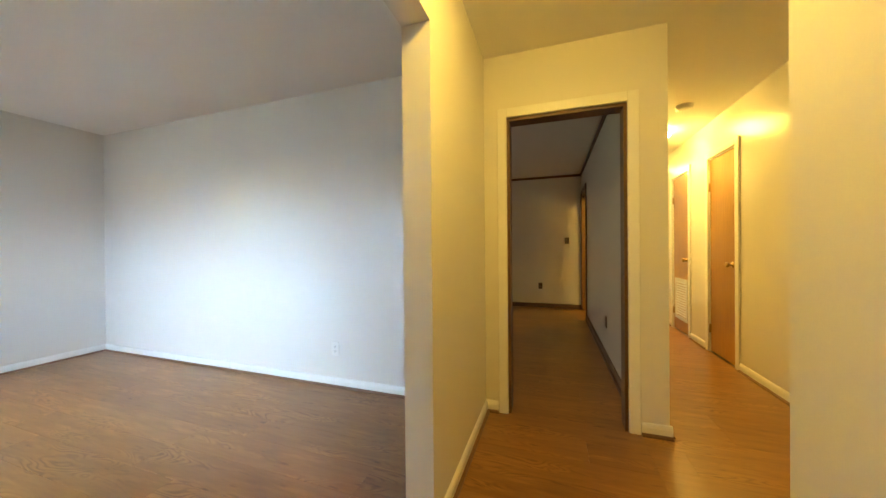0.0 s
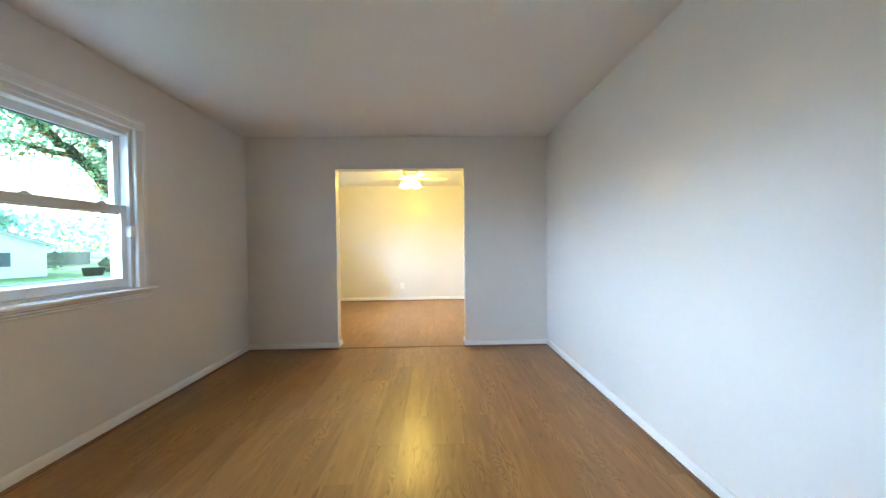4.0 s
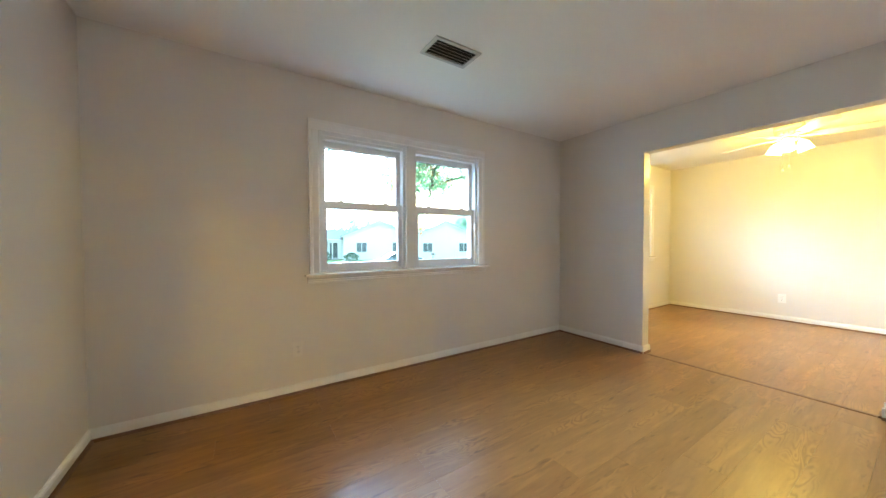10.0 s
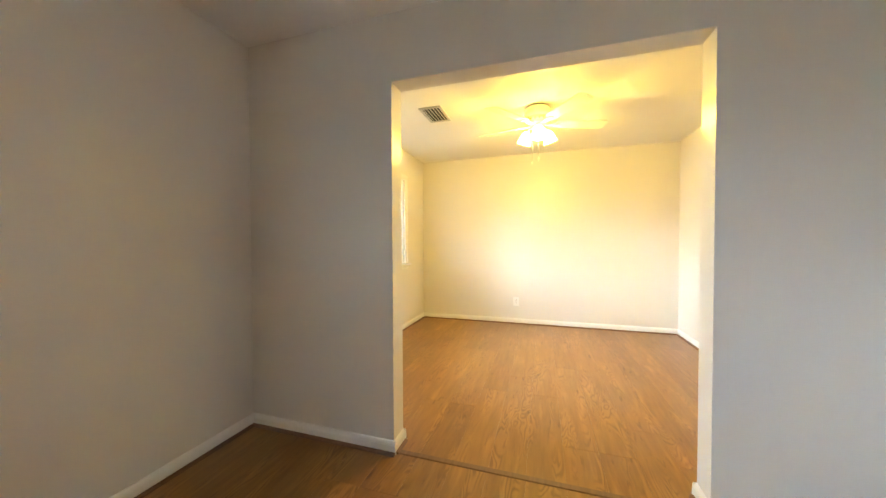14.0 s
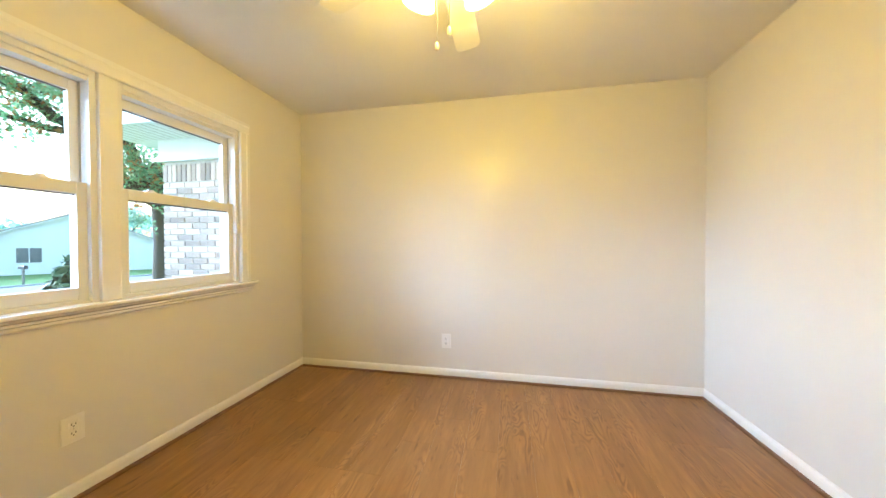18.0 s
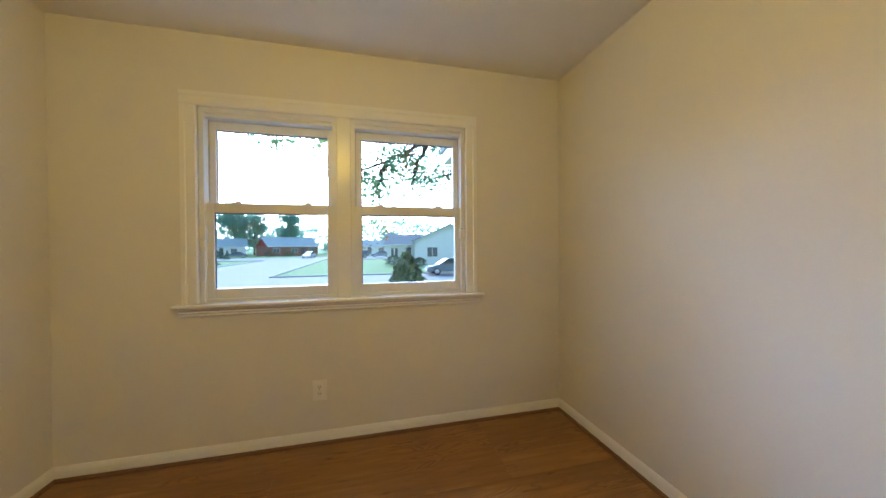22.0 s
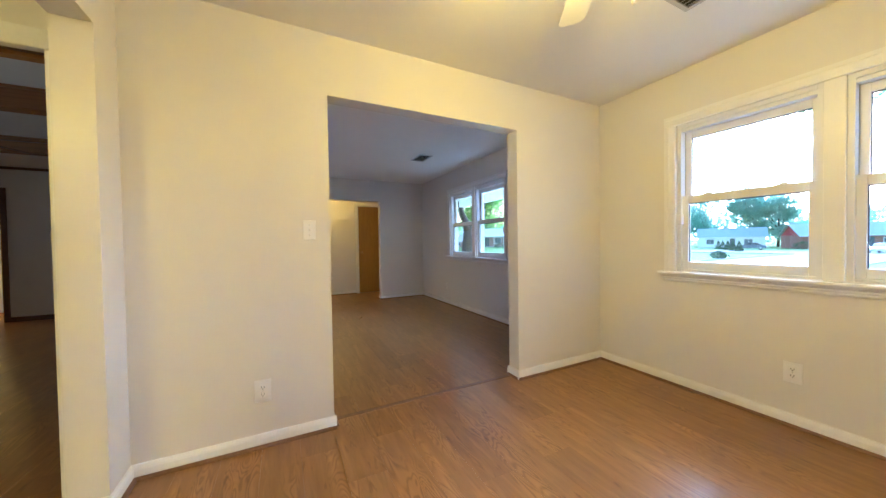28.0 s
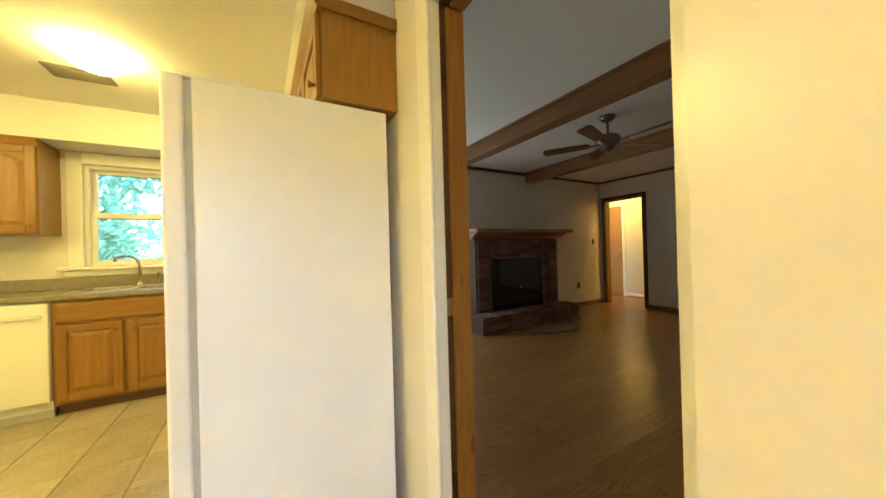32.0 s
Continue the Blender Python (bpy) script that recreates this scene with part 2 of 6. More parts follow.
SLOT = mat("slot_dark", (0.16, 0.15, 0.14), 0.6, vary=0.05, bump=0.0)
OAKFLOOR = laminate("oak_laminate", (0.112, 0.042, 0.011), (0.455, 0.22, 0.062))
SHOE = wood("shoe_stain", (0.12, 0.055, 0.025), (0.24, 0.12, 0.06), "Y", 0.4, rand=0.1)
SLABDOOR = wood("door_veneer", (0.29, 0.135, 0.02), (0.42, 0.225, 0.045), "Z", 0.38, 0.8, rand=0.1)
OAKCAB = wood("cabinet_oak", (0.20, 0.092, 0.012), (0.345, 0.175, 0.03), "Z", 0.36, 0.8, rand=0.12, bump=0.04)
OAKFRONT = wood("cabinet_oak_drawer", (0.20, 0.092, 0.012), (0.345, 0.175, 0.03), "Y", 0.36, 1.0, rand=0.12)
OAKRAIL = wood("cabinet_oak_rail", (0.20, 0.092, 0.012), (0.345, 0.175, 0.03), "X", 0.36, 1.2, rand=0.12)
PINE = wood("knotty_pine_jamb", (0.205, 0.084, 0.016), (0.365, 0.183, 0.044), "Z", 0.42, 0.9, rand=0.1, knots=True)
PINEX = wood("pine_head", (0.205, 0.084, 0.016), (0.365, 0.183, 0.044), "X", 0.42, 0.9, rand=0.1)
# Stained pine made near-black in colour, for the shadow strip beside the casing.
SHADEJAMB = wood("shade_darkened_jamb", (0.045, 0.02, 0.009), (0.11, 0.05, 0.021), "Z", 0.42, 0.9, rand=0.1)
BEAMWOOD = wood("stained_beam", (0.15, 0.062, 0.018), (0.34, 0.155, 0.05), "X", 0.5, 0.7, rand=0.1)
DARKTRIM = wood("dark_stained_trim", (0.07, 0.032, 0.015), (0.17, 0.08, 0.035), "X", 0.45, rand=0.1)
DARKTRIMY = wood("dark_stained_trim_y", (0.07, 0.032, 0.015), (0.17, 0.08, 0.035), "Y", 0.45, rand=0.1)
FANWHITE = mat("fan_enamel", (0.78, 0.75, 0.68), 0.35, vary=0.02, bump=0.02)
FANBLADE = wood("brown_fan_blade", (0.08, 0.035, 0.015), (0.17, 0.085, 0.04), "X", 0.4, rand=0.1)
NICKEL = mat("brushed_nickel", (0.55, 0.53, 0.50), 0.34, metal=1.0, vary=0.05, bump=0.02)
BRONZE = mat("dark_bronze", (0.20, 0.18, 0.165), 0.36, metal=1.0, vary=0.08, bump=0.02)
BRASS = mat("aged_brass", (0.45, 0.30, 0.12), 0.34, metal=1.0, vary=0.08, bump=0.02)
CHROME = mat("chrome", (0.75, 0.75, 0.76), 0.12, metal=1.0, vary=0.02, bump=0.0)
FRIDGE = mat("fridge_enamel", (0.80, 0.80, 0.78), 0.36, vary=0.01, scale=3, bump=0.12, fine=300)
GASKET = mat("fridge_gasket", (0.42, 0.41, 0.39), 0.6, vary=0.05, bump=0.05)
COUNTER = mat("speckled_laminate", (0.24, 0.205, 0.16), 0.35, vary=0.25, scale=60, bump=0.02, fine=240)
STEEL = mat("sink_steel", (0.58, 0.58, 0.58), 0.33, metal=1.0, vary=0.05, bump=0.02)
TILE = mat("beige_floor_tile", (0.42, 0.36, 0.265), 0.33, vary=0.26, scale=5, bump=0.08, fine=50, rand=0.12)
GROUT = mat("tile_grout", (0.20, 0.17, 0.12), 0.9, vary=0.1, scale=12, bump=0.3)
VENTGREY = mat("vent_metal", (0.48, 0.47, 0.45), 0.4, vary=0.05, bump=0.02)
VENTDARK = mat("dark_vent_metal", (0.16, 0.15, 0.125), 0.5, vary=0.12, bump=0.02)
DUCT = mat("duct_dark", (0.03, 0.03, 0.03), 0.8, vary=0.1, bump=0.0)
HEARTHBRICK = mat("hearth_brick", (0.17, 0.085, 0.06), 0.85, vary=0.22, scale=14, bump=0.6, fine=90, rand=0.3)
HEARTHMORTAR = mat("sooty_mortar", (0.12, 0.08, 0.06), 0.95, vary=0.15, scale=20, bump=0.6)
MORTAR = mat("mortar", (0.50, 0.45, 0.41), 0.95, vary=0.12, scale=20, bump=0.6)
SOOT = mat("firebox_soot", (0.012, 0.011, 0.010), 0.7, vary=0.3, scale=8, bump=0.2)
BLACKGLASS = mat("smoked_door_glass", (0.015, 0.015, 0.016), 0.08, vary=0.02, bump=0.0)
FACEBRICK = mat("blended_face_brick", (0.56, 0.43, 0.38), 0.85, vary=0.28, scale=16, bump=0.6, fine=70, rand=0.34)
DARKBRICK = mat("red_brick", (0.33, 0.145, 0.11), 0.9, vary=0.15, scale=9, bump=0.4, fine=40)
PINKBRICK = mat("pinkish_brick", (0.40, 0.25, 0.22), 0.9, vary=0.15, scale=9, bump=0.4, fine=40)
SIDING = mat("white_siding", (0.84, 0.85, 0.85), 0.6, vary=0.05, scale=3, bump=0.05)
SOFFIT = mat("soffit_white", (0.82, 0.83, 0.82), 0.5, vary=0.04, scale=3, bump=0.03)
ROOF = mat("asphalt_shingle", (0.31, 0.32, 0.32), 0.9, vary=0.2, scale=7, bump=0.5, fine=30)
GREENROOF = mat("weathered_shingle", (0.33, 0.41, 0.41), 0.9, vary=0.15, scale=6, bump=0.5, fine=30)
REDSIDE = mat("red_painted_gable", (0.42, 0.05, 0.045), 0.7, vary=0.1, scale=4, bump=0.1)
# Pane colour lightened to stand for glare veiling it at a distance.
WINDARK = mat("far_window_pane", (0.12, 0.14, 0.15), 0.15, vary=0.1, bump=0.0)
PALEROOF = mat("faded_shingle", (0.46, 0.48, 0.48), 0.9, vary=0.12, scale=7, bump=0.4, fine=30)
GRASS = mat("lawn", (0.15, 0.27, 0.07), 0.95, vary=0.3, scale=0.9, bump=0.8, fine=26)
BLADES = mat("grass_blades", (0.155, 0.28, 0.075), 0.9, vary=0.3, scale=3, bump=0.0)
ROAD = mat("pale_road", (0.30, 0.295, 0.285), 0.9, vary=0.12, scale=1.2, bump=0.4, fine=40)
KERB = mat("kerb_concrete", (0.42, 0.41, 0.39), 0.9, vary=0.1, scale=4, bump=0.3)
BARK = mat("tree_bark", (0.065, 0.05, 0.038), 0.95, vary=0.35, scale=9, bump=0.9, fine=35)
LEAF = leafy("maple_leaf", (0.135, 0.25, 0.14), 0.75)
# Leaf colour paled and blued to stand for haze over distant trees.
HAZYLEAF = leafy("haze_paled_leaf", (0.20, 0.33, 0.28), 0.82)
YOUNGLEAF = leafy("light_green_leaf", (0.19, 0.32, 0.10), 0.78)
LEAFRED = leafy("turning_leaf", (0.26, 0.13, 0.05), 0.55)
SHRUB = mat("shrub_leaf", (0.05, 0.115, 0.045), 0.6, vary=0.5, scale=4, bump=0.0, fine=20)
CARPAINT = mat("slate_car_paint", (0.16, 0.21, 0.28), 0.22, metal=0.4, vary=0.04, bump=0.0, coat=0.8)
CARWHITE = mat("white_car_paint", (0.75, 0.76, 0.78), 0.25, vary=0.03, bump=0.0, coat=0.8)
CARGREY = mat("grey_car_paint", (0.20, 0.24, 0.26), 0.25, metal=0.4, vary=0.03, bump=0.0, coat=0.8)
RUBBER = mat("tyre_rubber", (0.02, 0.02, 0.02), 0.8, vary=0.1, bump=0.1)
RIM = mat("alloy_rim", (0.55, 0.56, 0.58), 0.3, metal=1.0, vary=0.04, bump=0.0)
CARGLASS = mat("car_glass", (0.03, 0.045, 0.05), 0.06, vary=0.02, bump=0.0)
HEADLAMP = mat("headlamp_lens", (0.7, 0.72, 0.75), 0.1, vary=0.02, bump=0.0)
FENCEWOOD = mat("weathered_board", (0.20, 0.185, 0.165), 0.9, vary=0.25, scale=5, bump=0.4, rand=0.25)
BLACKTUB = mat("dark_plastic", (0.03, 0.032, 0.036), 0.5, vary=0.1, bump=0.05)
HINGEDARK = mat("tarnished_hinge", (0.10, 0.065, 0.03), 0.42, metal=0.8, vary=0.15, bump=0.05)
SPACER = mat("glazing_spacer", (0.10, 0.11, 0.13), 0.5, vary=0.05, bump=0.0)
RUGPILE = mat("rug_pile", (0.17, 0.13, 0.09), 0.95, vary=0.15, scale=12, bump=0.6, fine=160)
RUGEDGE = mat("rug_binding", (0.12, 0.08, 0.05), 0.9, vary=0.1, scale=12, bump=0.4, fine=160)
DRYLEAF = mat("dry_leaf", (0.10, 0.045, 0.02), 0.7, vary=0.3, scale=60, bump=0.2)
TAILLAMP = mat("tail_lamp", (0.45, 0.02, 0.02), 0.15, vary=0.02, bump=0.0)
MATFIBRE = mat("entry_vinyl", (0.25, 0.23, 0.13), 0.6, vary=0.15, scale=10, bump=0.3)
PANE = glass("window_glass")
FANLIGHT = glow("lit_tulip_glass", LAMP, FAN_GLOW)
BULB = glow("lit_bulb", LAMP, BULB_GLOW)
KLIGHT = glow("lit_kitchen_dome", (1.0, 0.79, 0.20), KITCHEN_GLOW)
CLIGHT = glow("lit_corner_dome", (1.0, 0.79, 0.20), CORNER_GLOW)
HLIGHT = glow("lit_hall_dome", HALL_LAMP, HALL_GLOW)
FLIGHT = glow("lit_foyer_dome", HALL_LAMP, FOYER_GLOW)


# ---- mesh helpers ----
def box(bm, x0, x1, y0, y1, z0, z1, bevel=0.0, seg=2):
    vs = [bm.verts.new((x, y, z)) for x in (x0, x1) for y in (y0, y1) for z in (z0, z1)]
    fs = [bm.faces.new([vs[i] for i in q]) for q in ((0, 1, 3, 2), (4, 6, 7, 5), (0, 4, 5, 1), (2, 3, 7, 6), (0, 2, 6, 4), (1, 5, 7, 3))]
    if bevel:
        es = list({e for f in fs for e in f.edges})
        bmesh.ops.bevel(bm, geom=es, offset=bevel, segments=seg, affect="EDGES", profile=0.5)
    return bm


def boxm(*a, **k):
    return box(bmesh.new(), *a, **k)


def prism(bm, poly, axis, a, b):
    """A closed outline swept from a to b along an axis. The outline's two numbers are the other two axes in x, y, z order."""
    def at(p, s):
        return {"x": (s, p[0], p[1]), "y": (p[0], s, p[1]), "z": (p[0], p[1], s)}[axis]
    v0 = [bm.verts.new(at(p, a)) for p in poly]
    v1 = [bm.verts.new(at(p, b)) for p in poly]
    k = len(poly)
    bm.faces.new(v0[::-1])
    bm.faces.new(v1)
    for i in range(k):
        bm.faces.new((v0[i], v0[(i + 1) % k], v1[(i + 1) % k], v1[i]))
    bmesh.ops.recalc_face_normals(bm, faces=bm.faces)
    return bm


def lathe(bm, profile, m=None, seg=24):
    """A turned shape: (radius, height) pairs round the z axis, then moved by m."""
    rings = []
    for r, z in profile:
        if r < 1e-5:
            rings.append([bm.verts.new((0, 0, z))])
        else:
            rings.append([bm.verts.new((r * math.cos(2 * math.pi * i / seg), r * math.sin(2 * math.pi * i / seg), z)) for i in range(seg)])
    for a, b in zip(rings, rings[1:]):
        for i in range(seg):
            j = (i + 1) % seg
            if len(a) == 1 and len(b) > 1:
                bm.faces.new((a[0], b[i], b[j]))
            elif len(b) == 1 and len(a) > 1:
                bm.faces.new((a[i], b[0], a[j]))
            elif len(a) > 1:
                bm.faces.new((a[i], a[j], b[j], b[i]))
    vs = [v for ring in rings for v in ring]
    bmesh.ops.recalc_face_normals(bm, faces=list({f for v in vs for f in v.link_faces}))
    if m is not None:
        bmesh.ops.transform(bm, matrix=m, verts=vs)
    for v in vs:
        for f in v.link_faces:
            f.smooth = True
    return bm


def tube(bm, pts, radii, seg=8):
    """A round bar through points; radii: one number or one for each point."""
    pts = [Vector(p) for p in pts]
    if not isinstance(radii, (list, tuple)):
        radii = [radii] * len(pts)
    rings = []
    for i, p in enumerate(pts):
        d = (pts[min(i + 1, len(pts) - 1)] - pts[max(i - 1, 0)]).normalized()
        side = d.orthogonal().normalized() if i == 0 else (side - d * side.dot(d)).normalized()
        up = d.cross(side)
        rings.append([bm.verts.new(p + (side * math.cos(2 * math.pi * k / seg) + up * math.sin(2 * math.pi * k / seg)) * radii[i]) for k in range(seg)])
    for a, b in zip(rings, rings[1:]):
        for k in range(seg):
            f = bm.faces.new((a[k], a[(k + 1) % seg], b[(k + 1) % seg], b[k]))
            f.smooth = True
    bm.faces.new(rings[0][::-1])
    bm.faces.new(rings[-1])
    return bm


def mesh_of(name, bm, material):
    me = bpy.data.meshes.new(name)
    bm.to_mesh(me)
    bm.free()
    me.materials.append(material)
    return me


def part(name, bm, material, parent, label="", m=None):
    """One mesh object under a thing or a part."""
    ob = new(name, mesh_of(name, bm, material))
    ob.parent = parent
    if m is not None:
        ob.matrix_basis = m
    return tagged(ob, label)


def thing(name, label, category, m=None, group="", kind=""):
    ob = new(name)
    ob.empty_display_size = 0.1
    if m is not None:
        ob.matrix_basis = m
    return tagged(ob, label, category, group, kind)


def setting(name, bm, material, label="", category="", kind="structure"):
    return tagged(new(name, mesh_of(name, bm, material)), label, category, "", kind)


# ---- plan ----
W, L, LD, F, H = 3.446, 4.25, 4.375, 7.376, 2.44
OA, OB, OH = 1.012, 2.488, 2.068          # opening between the two front rooms
FA, FB, FH = 0.955, 2.40, 2.012           # opening to the foyer
FY = -0.12                                # foyer side of that wall
DY0, DY1, DH = -0.998, -0.275, 2.01        # doorway from the foyer to the family room
HALL0, HALL1 = -2.16, -1.21               # hall walls
CLO = -1.06                               # face of the coat closet
CLOX = 2.17                               # end of the coat closet
XB = 7.51                                 # back wall of the house
FAM0, FAM1 = -1.075, 4.31                  # family room
KY = 4.43                                 # kitchen side of the wall to the family room
KX = 3.58                                # kitchen side of the dining wall
KO0, KO1, KH = 4.585, 5.50, 2.10          # opening to the kitchen
KD0, KD1 = 3.64, 4.405                     # doorway from kitchen to family room
KEND = 8.2
WIN = [("window_1", 1.212, 2.972, 0.012), ("window_2", 4.970, 6.725, 0.0)]
WZ0, WZ1 = 0.90, 2.03                     # rough window opening


def wall_along_y(name, x0, x1, y0, y1, holes, label, material=PAINT, z1=H):
    bm = bmesh.new()
    y = y0
    for a, b, za, zb in sorted(holes):
        if a > y:
            box(bm, x0, x1, y, a, 0, z1)
        if za > 0:
            box(bm, x0, x1, a, b, 0, za)
        if zb < z1:
            box(bm, x0, x1, a, b, zb, z1)
        y = b
    if y1 > y:
        box(bm, x0, x1, y, y1, 0, z1)
    return setting(name, bm, material, label, "wall")


def wall_along_x(name, y0, y1, x0, x1, holes, label, material=PAINT, z1=H):
    bm = bmesh.new()
    x = x0
    for a, b, za, zb in sorted(holes):
        if a > x:
            box(bm, x, a, y0, y1, 0, z1)
        if za > 0:
            box(bm, a, b, y0, y1, 0, za)
        if zb < z1:
            box(bm, a, b, y0, y1, zb, z1)
        x = b
    if x1 > x:
        box(bm, x, x1, y0, y1, 0, z1)
    return setting(name, bm, material, label, "wall")


FD0, FD1 = -1.02, -0.22                    # front door
win_holes = [(a + 0.075, b - 0.075, WZ0 + dz, WZ1 + dz) for _, a, b, dz in WIN]
wall_along_y("wall_front", -0.16, 0.0, -2.4, F + 0.16, win_holes + [(FD0, FD1, 0, 2.04)], "off-white painted front wall with two double windows")
wall_along_x("wall_partition", L, LD, 0.0, W, [(OA, OB, 0, OH)], "off-white partition with a wide cased-free opening")
wall_along_x("wall_foyer", FY, 0.0, 0.0, W, [(FA, FB, 0, FH)], "off-white wall with a wide opening to the foyer")
wall_along_x("wall_dining_end", F, F + 0.14, 0.0, KX, [], "off-white end wall of the dining room")
wall_along_y("wall_inner_living", W, W + 0.12, HALL1, L, [(DY0, DY1, 0, DH)], "white living room wall lit by the window opposite")
wall_along_y("wall_inner_dining", W, KX, L, F, [(KO0, KO1, 0, KH)], "off-white dining wall with an opening to the kitchen")
wall_along_x("wall_hall_family", HALL1, FAM0, W + 0.12, XB + 0.6, [(6.66, 7.40, 0, 2.05)], "painted wall between hall and family room")
wall_along_x("wall_hall_far", HALL0 - 0.12, HALL0, CLOX, 8.6, [(4.87, 5.40, 0, 2.05), (5.93, 6.47, 0, 2.05), (7.70, 8.40, 0, 2.05)], "off-white hall wall with slab doors")
wall_along_x("wall_closet", CLO - 0.1, CLO, 0.0, CLOX, [(0.42, 1.18, 0, 2.03)], "off-white foyer wall with a closet door")
wall_along_y("wall_closet_end", CLOX - 0.1, CLOX, HALL0, CLO - 0.1, [], "off-white end of the coat closet")
wall_along_x("wall_closet_back", HALL0 - 0.12, HALL0, -0.16, CLOX, [], "plain back wall of the closet")
wall_along_y("wall_hall_end", 8.6, 8.72, HALL0 - 0.12, FAM0, [], "off-white end wall of the hall")
KW0, KW1, KWZ0, KWZ1 = 5.45, 6.33, 1.10, 2.02
# Second opening is unseen and assumed, made to hold the added family room fill.
wall_along_y("wall_back", XB, XB + 0.16, FAM0, KEND, [(KW0, KW1, KWZ0, KWZ1), (2.65, 4.15, 0.4, 2.2)], "off-white back wall with fireplace and kitchen window")
wall_along_x("wall_family_kitchen", FAM1, KY, KX, XB, [(KD0, KD1, 0, 2.04)], "off-white wall with a pine-lined doorway")
wall_along_x("wall_kitchen_end", KEND, KEND + 0.14, KX, XB, [], "plain kitchen end wall")
wall_along_y("wall_kitchen_side", W, KX, F + 0.14, KEND, [], "plain kitchen side wall")

# Unseen wall, added so no daylight leaks in under the hall doors.
wall_along_x("wall_leak_block", -2.40, HALL0 - 0.12, CLOX, 8.72, [], "unseen plain wall added behind the hall doors against light leaks")
setting("ceiling", boxm(-0.16, 8.72, -2.4, KEND + 0.14, H, H + 0.12), CEIL, "white lightly stippled ceiling", "ceiling")
setting("ground_slab", boxm(-0.16, 8.72, -2.4, KEND + 0.14, -1.25, -0.012), KERB, "concrete floor slab under the house", "slab")

# ---- baseboards ----
BASE = [(0, 0.0), (0.014, 0.0), (0.014, 0.050), (0.0120, 0.056), (0.0118, 0.060), (0.006, 0.072), (0, 0.075)]
SHOEP = [(0.014, 0.0), (0.030, 0.0), (0.0295, 0.006), (0.027, 0.011), (0.022, 0.015), (0.014, 0.017)]


def base_run(axis, c, a, b, side, material=TRIM, shoe=SHOE, label="white painted baseboard"):
    """A baseboard on the wall face c, from a to b along an axis; side is the way it faces."""
    ob = None
    for prof, m, name in ((BASE, material, "baseboard"), (SHOEP, shoe, "shoe_molding")):
        poly = [(c + side * d, z) for d, z in prof]
        bm = prism(bmesh.new(), poly, axis, a, b)
        if ob is None:
            ob = setting("baseboard", bm, m, label, "baseboard")
        else:
            part(name, bm, m, ob, "stained quarter-round shoe")
    return ob


e = 0.014
for run in (
        ("y", 0.0, 0.0, L, 1), ("y", W, 0.0, L, -1),
        ("x", L, 0.0, OA + e, -1), ("x", L, OB - e, W, -1), ("y", OA, L, LD, 1), ("y", OB, L, LD, -1),
        ("x", 0.0, 0.0, FA + e, 1), ("x", 0.0, FB - e, W, 1), ("y", FA, FY, 0.0, 1), ("y", FB, FY, 0.0, -1),
        ("y", 0.0, LD, F, 1), ("x", F, 0.0, W, -1), ("y", W, KO1 - e, F, -1), ("y", W, LD, KO0 + e, -1),
        ("x", LD, 0.0, OA + e, 1), ("x", LD, OB - e, W, 1), ("x", KO0, W, KX, 1), ("x", KO1, W, KX, -1),
        ("x", FY, FB - e, W, -1), ("x", FY, 0.0, FA + e, -1), ("y", W, DY1 + 0.065, FY, -1), ("y", W, HALL1 - e, DY0 - 0.065, -1),
        ("x", HALL1, W, 6.59, -1), ("x", HALL1, 7.47, 8.6, -1),
        ("x", HALL0, CLOX, 4.805, 1), ("x", HALL0, 5.465, 5.865, 1), ("x", HALL0, 6.535, 7.635, 1), ("x", HALL0, 8.465, 8.6, 1),
        ("x", CLO, 0.0, 0.355, 1), ("x", CLO, 1.245, CLOX + e, 1), ("y", CLOX, HALL0, CLO, 1), ("y", 8.6, HALL0, HALL1, -1),
        ("x", KY, 4.48, 4.70, 1), ("y", KX, KO1, KEND, 1)):
    base_run(*run)
for run in (("y", XB, FAM0, 0.40, -1), ("y", XB, 2.45, FAM1, -1), ("x", FAM0, W + 0.12, 6.60, 1), ("x", FAM1, 4.42, XB, -1), ("y", W + 0.12, FAM0, DY0 - 0.06, 1), ("y", W + 0.12, DY1 + 0.06, FAM1, 1)):
    base_run(*run, material=DARKTRIM, shoe=DARKTRIM, label="dark stained wooden baseboard")

# thin stained bead at the family room ceiling
for name, bm in (("trim", boxm(XB - 0.022, XB, FAM0, FAM1, H - 0.04, H)), ("trim", boxm(W + 0.12, XB - 0.022, FAM0, FAM0 + 0.022, H - 0.04, H)),
                 ("trim", boxm(W + 0.12, XB - 0.022, FAM1 - 0.022, FAM1, H - 0.04, H)), ("trim", boxm(W + 0.12, W + 0.142, FAM0 + 0.022, FAM1 - 0.022, H - 0.04, H))):
    setting(name, bm, DARKTRIM, "dark stained ceiling trim", "trim")


